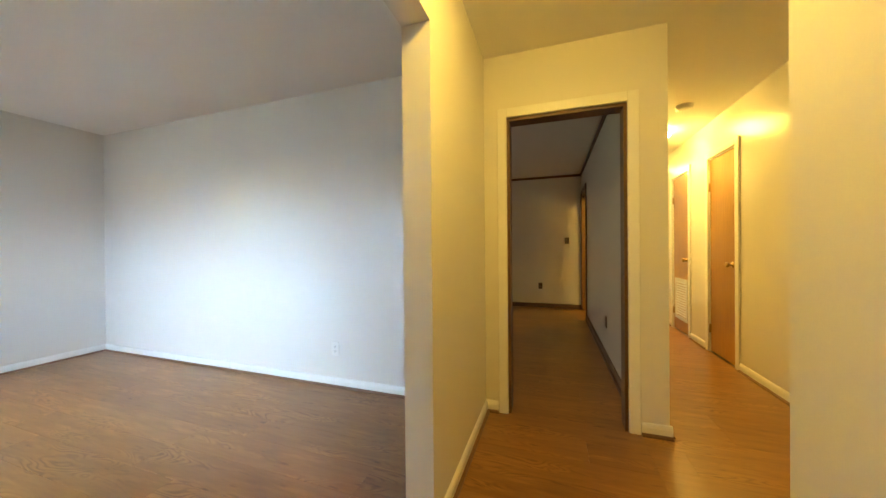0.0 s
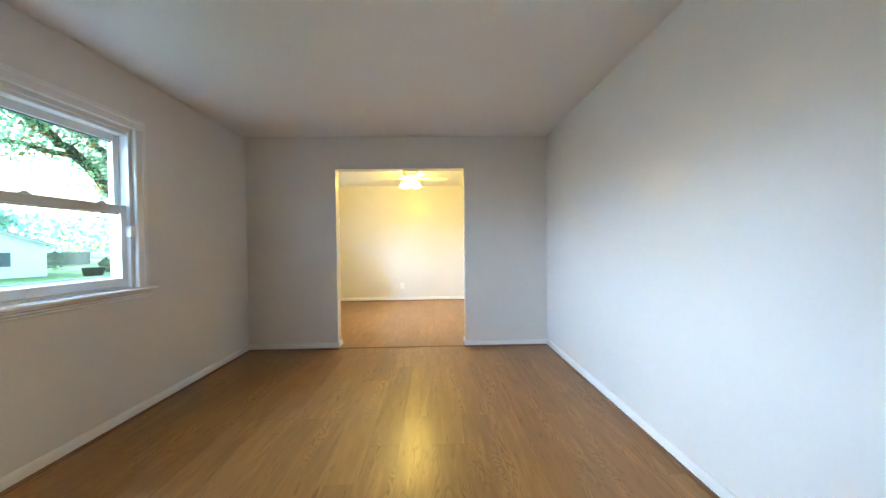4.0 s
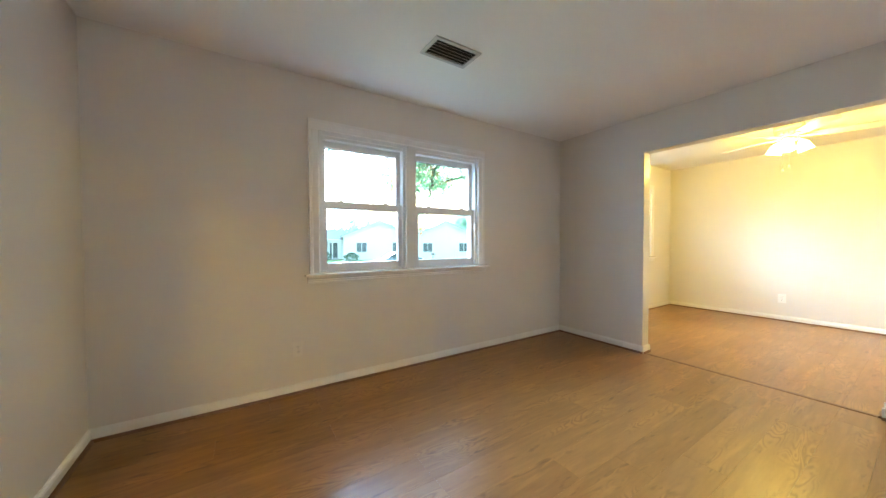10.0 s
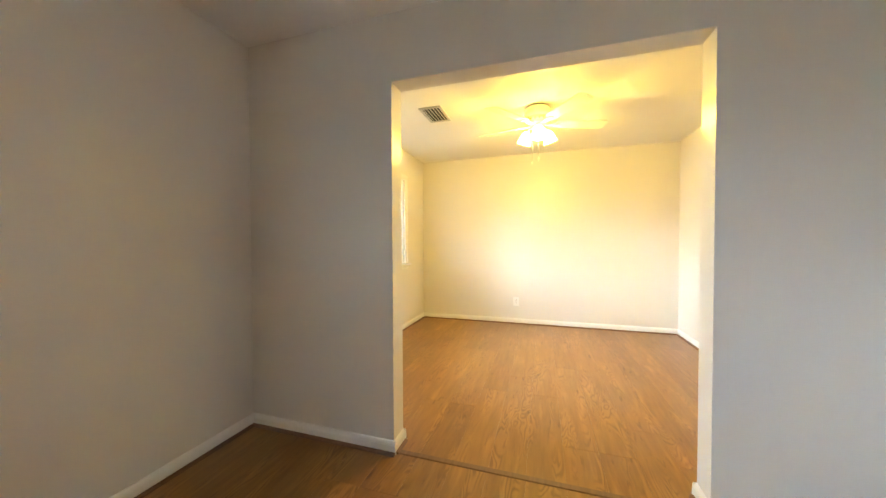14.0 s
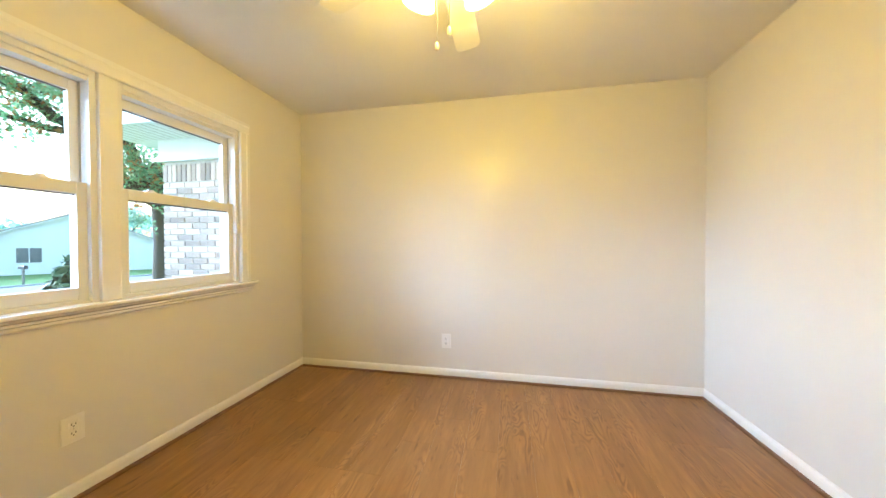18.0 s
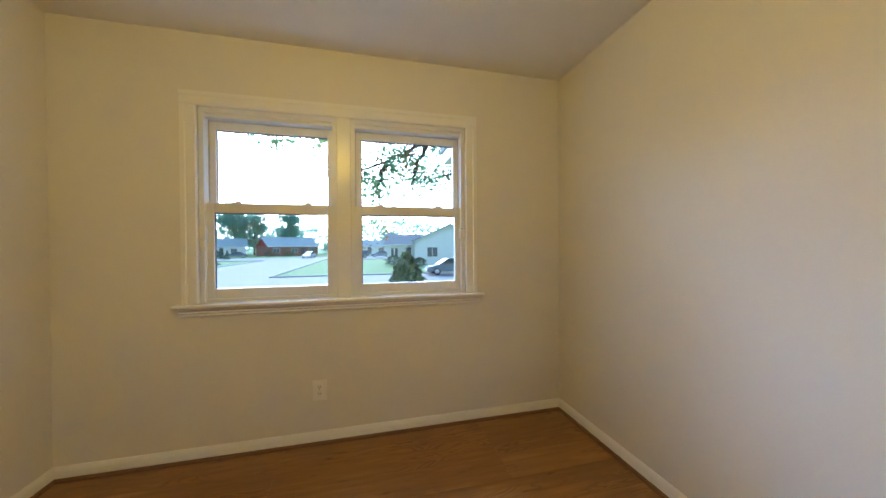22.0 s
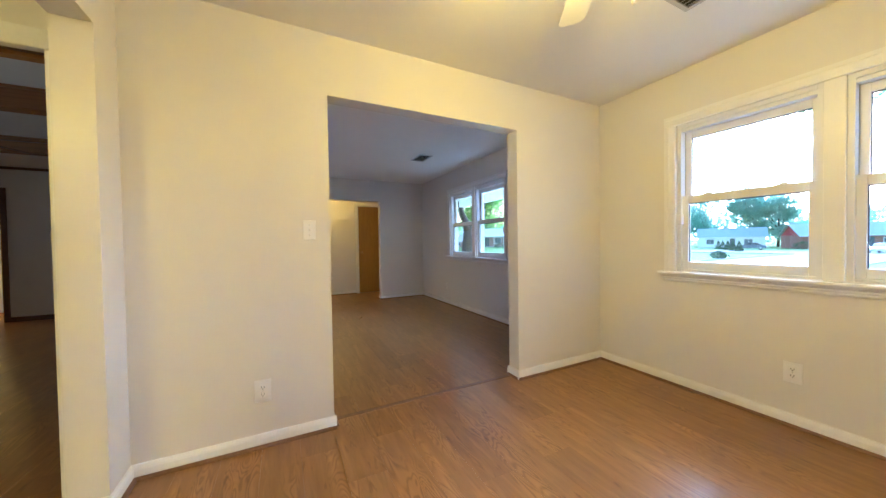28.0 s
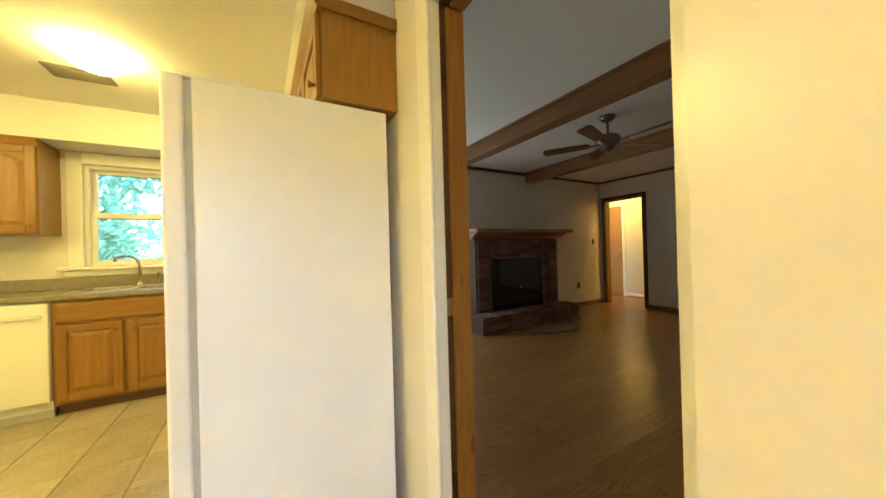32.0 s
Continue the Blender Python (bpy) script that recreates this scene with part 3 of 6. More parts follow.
# ---- windows ----
def sash(win, name, x0, x1, y0, y1, z0, z1, stile, top, bot, lean):
    """One sash: four rails and its pane."""
    s = part(name, boxm(x0, x1, y0, y0 + stile, z0, z1, bevel=0.003), VINYL, win, "white vinyl sash")
    part("stile", boxm(x0, x1, y1 - stile, y1, z0, z1, bevel=0.003), VINYL, s)
    part("rail", boxm(x0, x1, y0 + stile, y1 - stile, z0, z0 + bot, bevel=0.003), VINYL, s)
    part("rail", boxm(x0, x1, y0 + stile, y1 - stile, z1 - top, z1, bevel=0.003), VINYL, s)
    xm = (x0 + x1) / 2
    pane = part("pane", boxm(xm - 0.002, xm + 0.002, y0 + stile - 0.004, y1 - stile + 0.004, z0 + bot - 0.004, z1 - top + 0.004), PANE, s)
    pane.visible_shadow = False
    part("spacer", boxm(xm - 0.004, xm + 0.004, y0 + stile, y1 - stile, z1 - top - 0.007, z1 - top), SPACER, s)
    part("spacer", boxm(xm - 0.004, xm + 0.004, y0 + stile, y0 + stile + 0.005, z0 + bot, z1 - top - 0.007), SPACER, s)
    part("bead", boxm(x1, x1 + 0.003, y0 + stile * 0.6, y1 - stile * 0.6, z0 + bot - 0.014, z0 + bot - 0.006), VINYL, s)
    return s


def double_window(name, a, b, dz):
    win = thing(name, "white vinyl double-hung twin window with moulded casing", "window", pose(0, 0, dz), kind="structure")
    yc = (a + b) / 2
    top = 2.105
    prof = [(0, 0), (0.012, 0), (0.018, 0.006), (0.018, 0.05), (0.022, 0.056), (0.022, 0.078), (0, 0.08)]
    # side casings, head casing: stepped outline, proud at the outer edge
    part("casing", prism(bmesh.new(), [(d, a + 0.08 - w) for d, w in prof], "z", WZ0, top - 0.08), TRIM, win)
    part("casing", prism(bmesh.new(), [(d, b - 0.08 + w) for d, w in prof], "z", WZ0, top - 0.08), TRIM, win)
    part("casing", prism(bmesh.new(), [(d, top - 0.08 + w) for d, w in prof], "y", a, b), TRIM, win)
    part("mullion", boxm(-0.10, 0.010, yc - 0.042, yc + 0.042, WZ0, top - 0.08, bevel=0.004), TRIM, win)
    # stool and stepped apron
    part("window_sill", boxm(-0.03, 0.058, a - 0.035, b + 0.045, 0.878, 0.899, bevel=0.006), TRIM, win)
    ap = [(0, 0.822), (0.010, 0.822), (0.014, 0.83), (0.014, 0.842), (0.022, 0.846), (0.022, 0.858), (0.032, 0.864), (0.036, 0.877), (0, 0.877)]
    part("apron", prism(bmesh.new(), ap, "y", a - 0.015, b + 0.025), TRIM, win)
    for y0, y1, lock in ((a + 0.079, yc - 0.042, a + 0.10), (yc + 0.042, b - 0.079, b - 0.10)):
        fr = part("window_frame", boxm(-0.155, -0.012, y0, y0 + 0.026, WZ0, WZ1), VINYL, win, "white vinyl window frame")
        part("jamb", boxm(-0.155, -0.012, y1 - 0.026, y1, WZ0, WZ1), VINYL, fr)
        part("head", boxm(-0.155, -0.020, y0 + 0.026, y1 - 0.026, 1.975, WZ1), VINYL, fr)
        part("stop", boxm(-0.035, -0.006, y0 + 0.026, y1 - 0.026, 1.998, WZ1 - 0.002), VINYL, fr)
        part("sill_frame", boxm(-0.155, -0.026, y0 + 0.026, y1 - 0.026, WZ0, 0.918), VINYL, fr)
        part("track", boxm(-0.075, -0.070, y0 + 0.026, y0 + 0.031, 1.48, 1.975), VENTGREY, fr)
        part("track", boxm(-0.075, -0.070, y1 - 0.031, y1 - 0.026, 1.48, 1.975), VENTGREY, fr)
        sash(win, "upper_sash", -0.112, -0.080, y0 + 0.026, y1 - 0.026, 1.425, 1.975, 0.038, 0.052, 0.05, 0)
        low = sash(win, "lower_sash", -0.072, -0.036, y0 + 0.020, y1 - 0.020, 0.918, 1.482, 0.044, 0.058, 0.058, 0)
        for k in (0.24, 0.76):
            yy = y0 + (y1 - y0) * k
            bm = boxm(-0.070, -0.040, yy - 0.028, yy + 0.028, 1.482, 1.488, bevel=0.002)
            box(bm, -0.062, -0.046, yy - 0.012, yy + 0.022, 1.488, 1.498, bevel=0.003)
            part("sash_lock", bm, VINYL, low)
        part("tilt_latch", boxm(-0.035, 0.006, lock - 0.017, lock + 0.017, 1.262, 1.34, bevel=0.005), TRIM, win)
    return win


for spec in WIN:
    double_window(*spec)


def kitchen_window():
    win = thing("window_3", "white double-hung kitchen window above the sink", "window", kind="structure")
    x = XB
    for y0, y1, z0, z1 in ((KW0 - 0.10, KW0, KWZ0, KWZ1 + 0.1), (KW1, KW1 + 0.10, KWZ0, KWZ1 + 0.1), (KW0, KW1, KWZ1, KWZ1 + 0.1)):
        part("casing", boxm(x - 0.02, x, y0, y1, z0, z1, bevel=0.005), TRIM, win)
    part("window_sill", boxm(x - 0.07, x + 0.05, KW0 - 0.15, KW1 + 0.15, KWZ0 - 0.03, KWZ0 - 0.001, bevel=0.006), TRIM, win)
    part("apron", boxm(x - 0.03, x, KW0 - 0.12, KW1 + 0.12, KWZ0 - 0.085, KWZ0 - 0.031, bevel=0.006), TRIM, win)
    fr = part("window_frame", boxm(x + 0.03, x + 0.15, KW0, KW0 + 0.03, KWZ0, KWZ1), VINYL, win)
    part("jamb", boxm(x + 0.03, x + 0.15, KW1 - 0.03, KW1, KWZ0, KWZ1), VINYL, fr)
    part("head", boxm(x + 0.03, x + 0.15, KW0 + 0.03, KW1 - 0.03, KWZ1 - 0.03, KWZ1), VINYL, fr)
    zm = (KWZ0 + KWZ1) / 2
    sash(win, "upper_sash", x + 0.09, x + 0.12, KW0 + 0.03, KW1 - 0.03, zm - 0.02, KWZ1 - 0.03, 0.035, 0.035, 0.04, 0)
    sash(win, "lower_sash", x + 0.05, x + 0.085, KW0 + 0.03, KW1 - 0.03, KWZ0, zm + 0.03, 0.04, 0.05, 0.05, 0)


kitchen_window()


# ---- doors ----
def knob(parent, x, y, z, out, axis="y"):
    turn = {("y", 1): pose(x, y, z, -90), ("y", -1): pose(x, y, z, 90), ("x", 1): pose(x, y, z, 0, 90), ("x", -1): pose(x, y, z, 0, -90)}[(axis, out)]
    bm = lathe(bmesh.new(), [(0, 0), (0.030, 0), (0.030, 0.004), (0.012, 0.008), (0.011, 0.026), (0.022, 0.034), (0.026, 0.044), (0.023, 0.054), (0.010, 0.059), (0, 0.06)], turn, 20)
    return part("door_knob", bm, BRASS, parent, "aged brass knob")


def slab_door(name, x0, x1, y, top, label, knob_side, hinge_side, louvre=False, face=1):
    """A flush veneer door in a wall that faces +y, with painted casing."""
    d = thing(name, label, "door", kind="structure")
    for a, b in ((x0 - 0.065, x0), (x1, x1 + 0.065)):
        part("casing", boxm(a, b, y, y + 0.016, 0, top + 0.065, bevel=0.004), TRIM, d)
    part("casing", boxm(x0, x1, y, y + 0.016, top, top + 0.065, bevel=0.004), TRIM, d)
    for a, b in ((x0, x0 + 0.012), (x1 - 0.012, x1)):
        part("door_frame", boxm(a, b, y - 0.1, y - 0.0, 0, top), TRIM, d)
    part("door_frame", boxm(x0 + 0.012, x1 - 0.012, y - 0.1, y, top - 0.012, top), TRIM, d)
    slab = part("slab", boxm(x0 + 0.015, x1 - 0.015, y - 0.042, y - 0.006, 0.012, top - 0.015, bevel=0.002), SLABDOOR, d, "flush wooden door leaf")
    kx = x0 + 0.075 if knob_side < 0 else x1 - 0.075
    knob(slab, kx, y - 0.006, 0.95, 1)
    hx = x0 + 0.013 if hinge_side < 0 else x1 - 0.013
    for z in (0.25, top - 0.3):
        bm = boxm(hx - 0.012, hx + 0.012, y - 0.006, y - 0.002, z - 0.045, z + 0.045)
        tube(bm, [(hx, y + 0.003, z - 0.047), (hx, y + 0.003, z + 0.047)], 0.006, 8)
        part("hinge", bm, BRASS, slab)
    if louvre:
        cx = (x0 + x1) / 2
        gr = part("grille_frame", boxm(cx - 0.20, cx + 0.20, y - 0.006, y + 0.002, 0.16, 0.20), TRIM, slab, "white return-air grille")
        part("grille_frame", boxm(cx - 0.20, cx + 0.20, y - 0.006, y + 0.002, 0.66, 0.70), TRIM, gr)
        part("grille_frame", boxm(cx - 0.20, cx - 0.165, y - 0.006, y + 0.002, 0.20, 0.66), TRIM, gr)
        part("grille_frame", boxm(cx + 0.165, cx + 0.20, y - 0.006, y + 0.002, 0.20, 0.66), TRIM, gr)
        for i in range(14):
            z = 0.215 + i * 0.0325
            part("slat", prism(bmesh.new(), [(y - 0.005, z + 0.018), (y + 0.001, z), (y + 0.001, z + 0.004), (y - 0.005, z + 0.022)], "x", cx - 0.165, cx + 0.165), TRIM, gr)
    return d


slab_door("door_1", 4.87, 5.40, HALL0, 2.05, "closed flush wooden hall door in white casing", -1, 1)
slab_door("door_2", 5.93, 6.47, HALL0, 2.05, "closed wooden closet door with a louvred grille", -1, 1, louvre=True)
slab_door("door_3", 7.70, 8.40, HALL0, 2.05, "closed flush wooden door in the hall", -1, 1)
slab_door("door_4", 0.42, 1.18, CLO, 2.03, "closed flush wooden closet door in the foyer", 1, -1)


def front_door():
    d = thing("door_5", "white raised-panel front door beside the foyer", "door", kind="structure")
    leaf = part("leaf", boxm(-0.075, -0.03, FD0 + 0.02, FD1 - 0.02, 0.03, 2.02, bevel=0.002), TRIM, d)
    wd = (FD1 - FD0 - 0.04)
    for i in (0, 1):
        ya = FD0 + 0.02 + 0.11 + i * (wd - 0.11) / 2
        yb = ya + (wd - 0.33) / 2
        for za, zb in ((0.22, 0.72), (0.86, 1.50), (1.62, 1.90)):
            bm = boxm(-0.032, -0.022, ya, yb, za, zb, bevel=0.006)
            box(bm, -0.024, -0.017, ya + 0.04, yb - 0.04, za + 0.04, zb - 0.04, bevel=0.005)
            part("panel", bm, TRIM, leaf)
    knob(leaf, -0.03, FD1 - 0.09, 0.95, 1, "x")
    for a, b in ((FD0 - 0.065, FD0), (FD1, FD1 + 0.065)):
        part("casing", boxm(0, 0.016, a, b, 0, 2.105, bevel=0.004), TRIM, d)
    part("casing", boxm(0, 0.016, FD0, FD1, 2.04, 2.105, bevel=0.004), TRIM, d)
    part("threshold", boxm(-0.16, 0.0, FD0, FD1, 0, 0.028, bevel=0.006), DARKTRIM, d, "dark door threshold")
    part("door_frame", boxm(-0.12, -0.01, FD0, FD0 + 0.018, 0.028, 2.04), TRIM, d)
    part("door_frame", boxm(-0.12, -0.01, FD1 - 0.018, FD1, 0.028, 2.04), TRIM, d)


front_door()
tagged(new("doormat", mesh_of("doormat", boxm(0.06, 0.60, -0.98, -0.22, 0.004, 0.014, bevel=0.003), MATFIBRE)), "olive woven doormat inside the front door", "doormat")


# ---- cased doorways ----
def doorway_family():
    d = thing("door_frame_1", "white cased doorway to the family room", "doorway", kind="structure")
    for x0, x1, m in ((W - 0.017, W, TRIM), (W + 0.12, W + 0.137, DARKTRIMY)):
        for a, b in ((DY0 - 0.062, DY0), (DY1, DY1 + 0.062)):
            part("casing", boxm(x0, x1, a, b, 0, DH + 0.062, bevel=0.005), m, d)
        part("casing", boxm(x0, x1, DY0, DY1, DH, DH + 0.062, bevel=0.005), m, d)
    for a, b in ((DY0, DY0 + 0.018), (DY1 - 0.018, DY1)):
        part("jamb", boxm(W + 0.006, W + 0.118, a, b, 0, DH - 0.001), DARKTRIMY, d, "dark stained jamb lining")
    part("head", boxm(W + 0.006, W + 0.118, DY0 + 0.018, DY1 - 0.018, DH - 0.02, DH - 0.001), DARKTRIMY, d)


doorway_family()


def doorway_kitchen():
    d = thing("door_frame_2", "pine-lined doorway with white casing on the kitchen side", "doorway", kind="structure")
    part("casing", boxm(KD1 - 0.028, KD1 + 0.06, KY, KY + 0.018, 0, 2.10, bevel=0.006), TRIM, d)
    part("casing", boxm(KD0, KD1 - 0.0281, KY, KY + 0.018, 2.012, 2.10, bevel=0.006), TRIM, d)
    for a, b in ((KD0, KD0 + 0.02), (KD1 - 0.02, KD1)):
        j = part("jamb", boxm(a, b, FAM1 - 0.01, KY - 0.036, 0, 2.02), SHADEJAMB, d, "stained pine jamb, darkened for the shadow strip")
        part("jamb_edge", boxm(a - 0.002, b + 0.002, KY - 0.0359, KY - 0.001, 0, 2.018), TRIM, d, "white painted jamb edge")
        s = 1 if a == KD0 else -1
        c = b if a == KD0 else a
        part("stop", boxm(min(c, c + s * 0.014), max(c, c + s * 0.014), FAM1 - 0.008, FAM1 + 0.060, 0, 2.0), PINE, j)
    part("head", boxm(KD0, KD1, FAM1 - 0.01, KY - 0.036, 2.02, 2.04), SHADEJAMB, d, "stained head jamb, darkened for the shadow strip")
    part("head_edge", boxm(KD0 + 0.022, KD1 - 0.022, KY - 0.0359, KY - 0.001, 2.016, 2.04), TRIM, d, "white painted head edge")
    part("head_stop", boxm(KD0 + 0.034, KD1 - 0.034, FAM1 - 0.008, FAM1 + 0.045, 2.004, 2.02), PINEX, d)
    part("strike_plate", boxm(KD1 - 0.023, KD1 - 0.020, FAM1 + 0.061, FAM1 + 0.083, 0.93, 0.99), BRASS, d)
    for z in (0.30, 1.72):
        part("hinge_mortise", boxm(KD1 - 0.0225, KD1 - 0.020, FAM1 + 0.061, FAM1 + 0.083, z, z + 0.09), HINGEDARK, d)
    for a, b in ((KD0 - 0.062, KD0), (KD1, KD1 + 0.062)):
        part("casing", boxm(a, b, FAM1 - 0.017, FAM1, 0, 2.10, bevel=0.005), DARKTRIM, d)
    part("casing", boxm(KD0, KD1, FAM1 - 0.017, FAM1, 2.04, 2.10, bevel=0.005), DARKTRIM, d)
    part("threshold", boxm(KD0 + 0.02, KD1 - 0.02, FAM1, KY + 0.01, 0.0, 0.014, bevel=0.005), PINEX, d, "worn pine threshold")


doorway_kitchen()


def doorway_hall():
    d = thing("door_frame_3", "dark stained doorway from family room to hall", "doorway", kind="structure")
    for a, b in ((6.60, 6.66), (7.40, 7.46)):
        part("casing", boxm(a, b, FAM0, FAM0 + 0.017, 0, 2.11, bevel=0.005), DARKTRIM, d)
    part("casing", boxm(6.66, 7.40, FAM0, FAM0 + 0.017, 2.05, 2.11, bevel=0.005), DARKTRIM, d)
    for a, b in ((6.66, 6.678), (7.382, 7.40)):
        part("jamb", boxm(a, b, HALL1 + 0.01, FAM0, 0, 2.049), PINE, d)
    part("head", boxm(6.678, 7.382, HALL1 + 0.01, FAM0, 2.03, 2.049), PINEX, d)
    for a, b in ((6.595, 6.66), (7.40, 7.465)):
        part("casing", boxm(a, b, HALL1 - 0.016, HALL1, 0, 2.115, bevel=0.005), TRIM, d)
    part("casing", boxm(6.66, 7.40, HALL1 - 0.016, HALL1, 2.05, 2.115, bevel=0.005), TRIM, d)


doorway_hall()
setting("threshold_strip", prism(bmesh.new(), [(L + 0.005, 0), (L + 0.045, 0), (L + 0.040, 0.004), (L + 0.010, 0.004)], "x", OA + 0.016, OB - 0.016), SHOE, "thin wooden transition strip on the floor", "threshold")


# ---- plates on the walls ----
def outlet(m, label="white duplex outlet with an oversize plate", material=PLATE, group="wall outlets", hw=0.0415, hh=0.0635):
    """Faces +y in its own frame, about its middle."""
    o = thing("wall_outlet", label, "outlet", m, group)
    plate = part("plate", boxm(-hw, hw, 0, 0.008, -hh, hh, bevel=0.003), material, o)
    for z in (-0.02, 0.02):
        r = part("receptacle", boxm(-0.017, 0.017, 0.008, 0.0095, z - 0.014, z + 0.014, bevel=0.003), material, plate)
        for x in (-0.007, 0.007):
            part("slot", boxm(x - 0.0015, x + 0.0015, 0.0094, 0.0102, z - 0.002, z + 0.008), SLOT, r)
        part("slot", boxm(-0.003, 0.003, 0.0094, 0.0102, z - 0.010, z - 0.005), SLOT, r)
    part("screw", lathe(bmesh.new(), [(0, 0), (0.003, 0), (0.002, 0.0012), (0, 0.0013)], pose(0, 0.008, 0, -90), 10), NICKEL, plate)
    return o


first = outlet(pose(1.437, F, 0.322, 0, 0, 180))
for x, y, z, turn in ((0.0, 5.691, 0.33, -90), (2.872, LD, 0.32, 0)):
    copy_thing(first, pose(x, y, z, 0, 0, turn))
plain = outlet(pose(W, 1.13, 0.312, 0, 0, 90), "small outlet painted over with the wall's off-white", PAINTED, "painted living room outlets", 0.035, 0.057)
copy_thing(plain, pose(0.0, 1.125, 0.337, 0, 0, -90))
brown = outlet(pose(XB, -0.36, 0.40, 0, 0, 90), "brown outlet plate on the white wall", BROWNPLATE, "brown family room plates", 0.035, 0.057)
copy_thing(brown, pose(4.79, FAM0, 0.376))


def switch(m, label, material):
    o = thing("light_switch", label, "switch", m)
    plate = part("plate", boxm(-0.036, 0.036, 0, 0.006, -0.058, 0.058, bevel=0.003), material, o)
    part("collar", boxm(-0.006, 0.006, 0.006, 0.0075, -0.013, 0.013), material, plate)
    part("toggle", prism(bmesh.new(), [(0.006, -0.008), (0.006, 0.006), (0.020, 0.012), (0.020, 0.006)], "x", -0.004, 0.004), material, plate)
    for z in (-0.03, 0.03):
        part("screw", lathe(bmesh.new(), [(0, 0), (0.003, 0), (0.002, 0.0012), (0, 0.0013)], pose(0, 0.006, z, -90), 10), NICKEL, plate)
    return o


switch(pose(2.607, LD, 1.238), "white toggle switch beside the opening", PLATE)
switch(pose(XB, -0.83, 1.24, 0, 0, 90), "brown toggle switch on the white wall", BROWNPLATE)


# ---- ceiling registers ----
def register(m, label, lx=0.215, ly=0.36, open_slats=5, metal=VENTGREY):
    v = thing("ceiling_vent", label, "vent", m)
    part("duct", boxm(-lx / 2 + 0.02, lx / 2 - 0.02, -ly / 2 + 0.02, ly / 2 - 0.02, -0.003, -0.001), DUCT, v)
    for a in ((-lx / 2, -lx / 2 + 0.025, -ly / 2, ly / 2), (lx / 2 - 0.025, lx / 2, -ly / 2, ly / 2), (-lx / 2 + 0.025, lx / 2 - 0.025, -ly / 2, -ly / 2 + 0.025), (-lx / 2 + 0.025, lx / 2 - 0.025, ly / 2 - 0.025, ly / 2)):
        part("frame", boxm(*a, -0.011, 0.0, bevel=0.002), metal, v)
    for i in range(open_slats):
        x = -lx / 2 + 0.03 + (lx - 0.06) * (i + 0.5) / open_slats
        part("slat", prism(bmesh.new(), [(x - 0.012, -0.004), (x + 0.007, -0.018), (x + 0.009, -0.017), (x - 0.010, -0.003)], "y", -ly / 2 + 0.025, ly / 2 - 0.025), metal, v)
    return v


register(pose(0.845, 1.978, H), "grey metal ceiling register in the living room")
register(pose(0.80, 5.63, H), "grey metal ceiling register in the dining room")
register(pose(6.552, 6.00, H), "dark grey ceiling register in the kitchen", 0.185, 0.32, 6, VENTDARK)


# ---- ceiling fans ----
def blade_mesh(r0, r1, w0, w1, thick=0.006):
    """A tapering board with a narrow rounded heel and rounded corners at the tip."""
    h0, h1, c = w0 / 2, w1 / 2, 0.04
    half = [(r0, h0 * 0.55), (r0 + 0.015, h0 * 0.8), (r0 + 0.045, h0)]
    half += [(r1 - c + c * math.sin(math.pi * i / 12), h1 - c * 0.8 + c * 0.8 * math.cos(math.pi * i / 12)) for i in range(7)]
    return prism(bmesh.new(), half + [(x, -y) for x, y in reversed(half)], "z", -thick / 2, thick / 2)


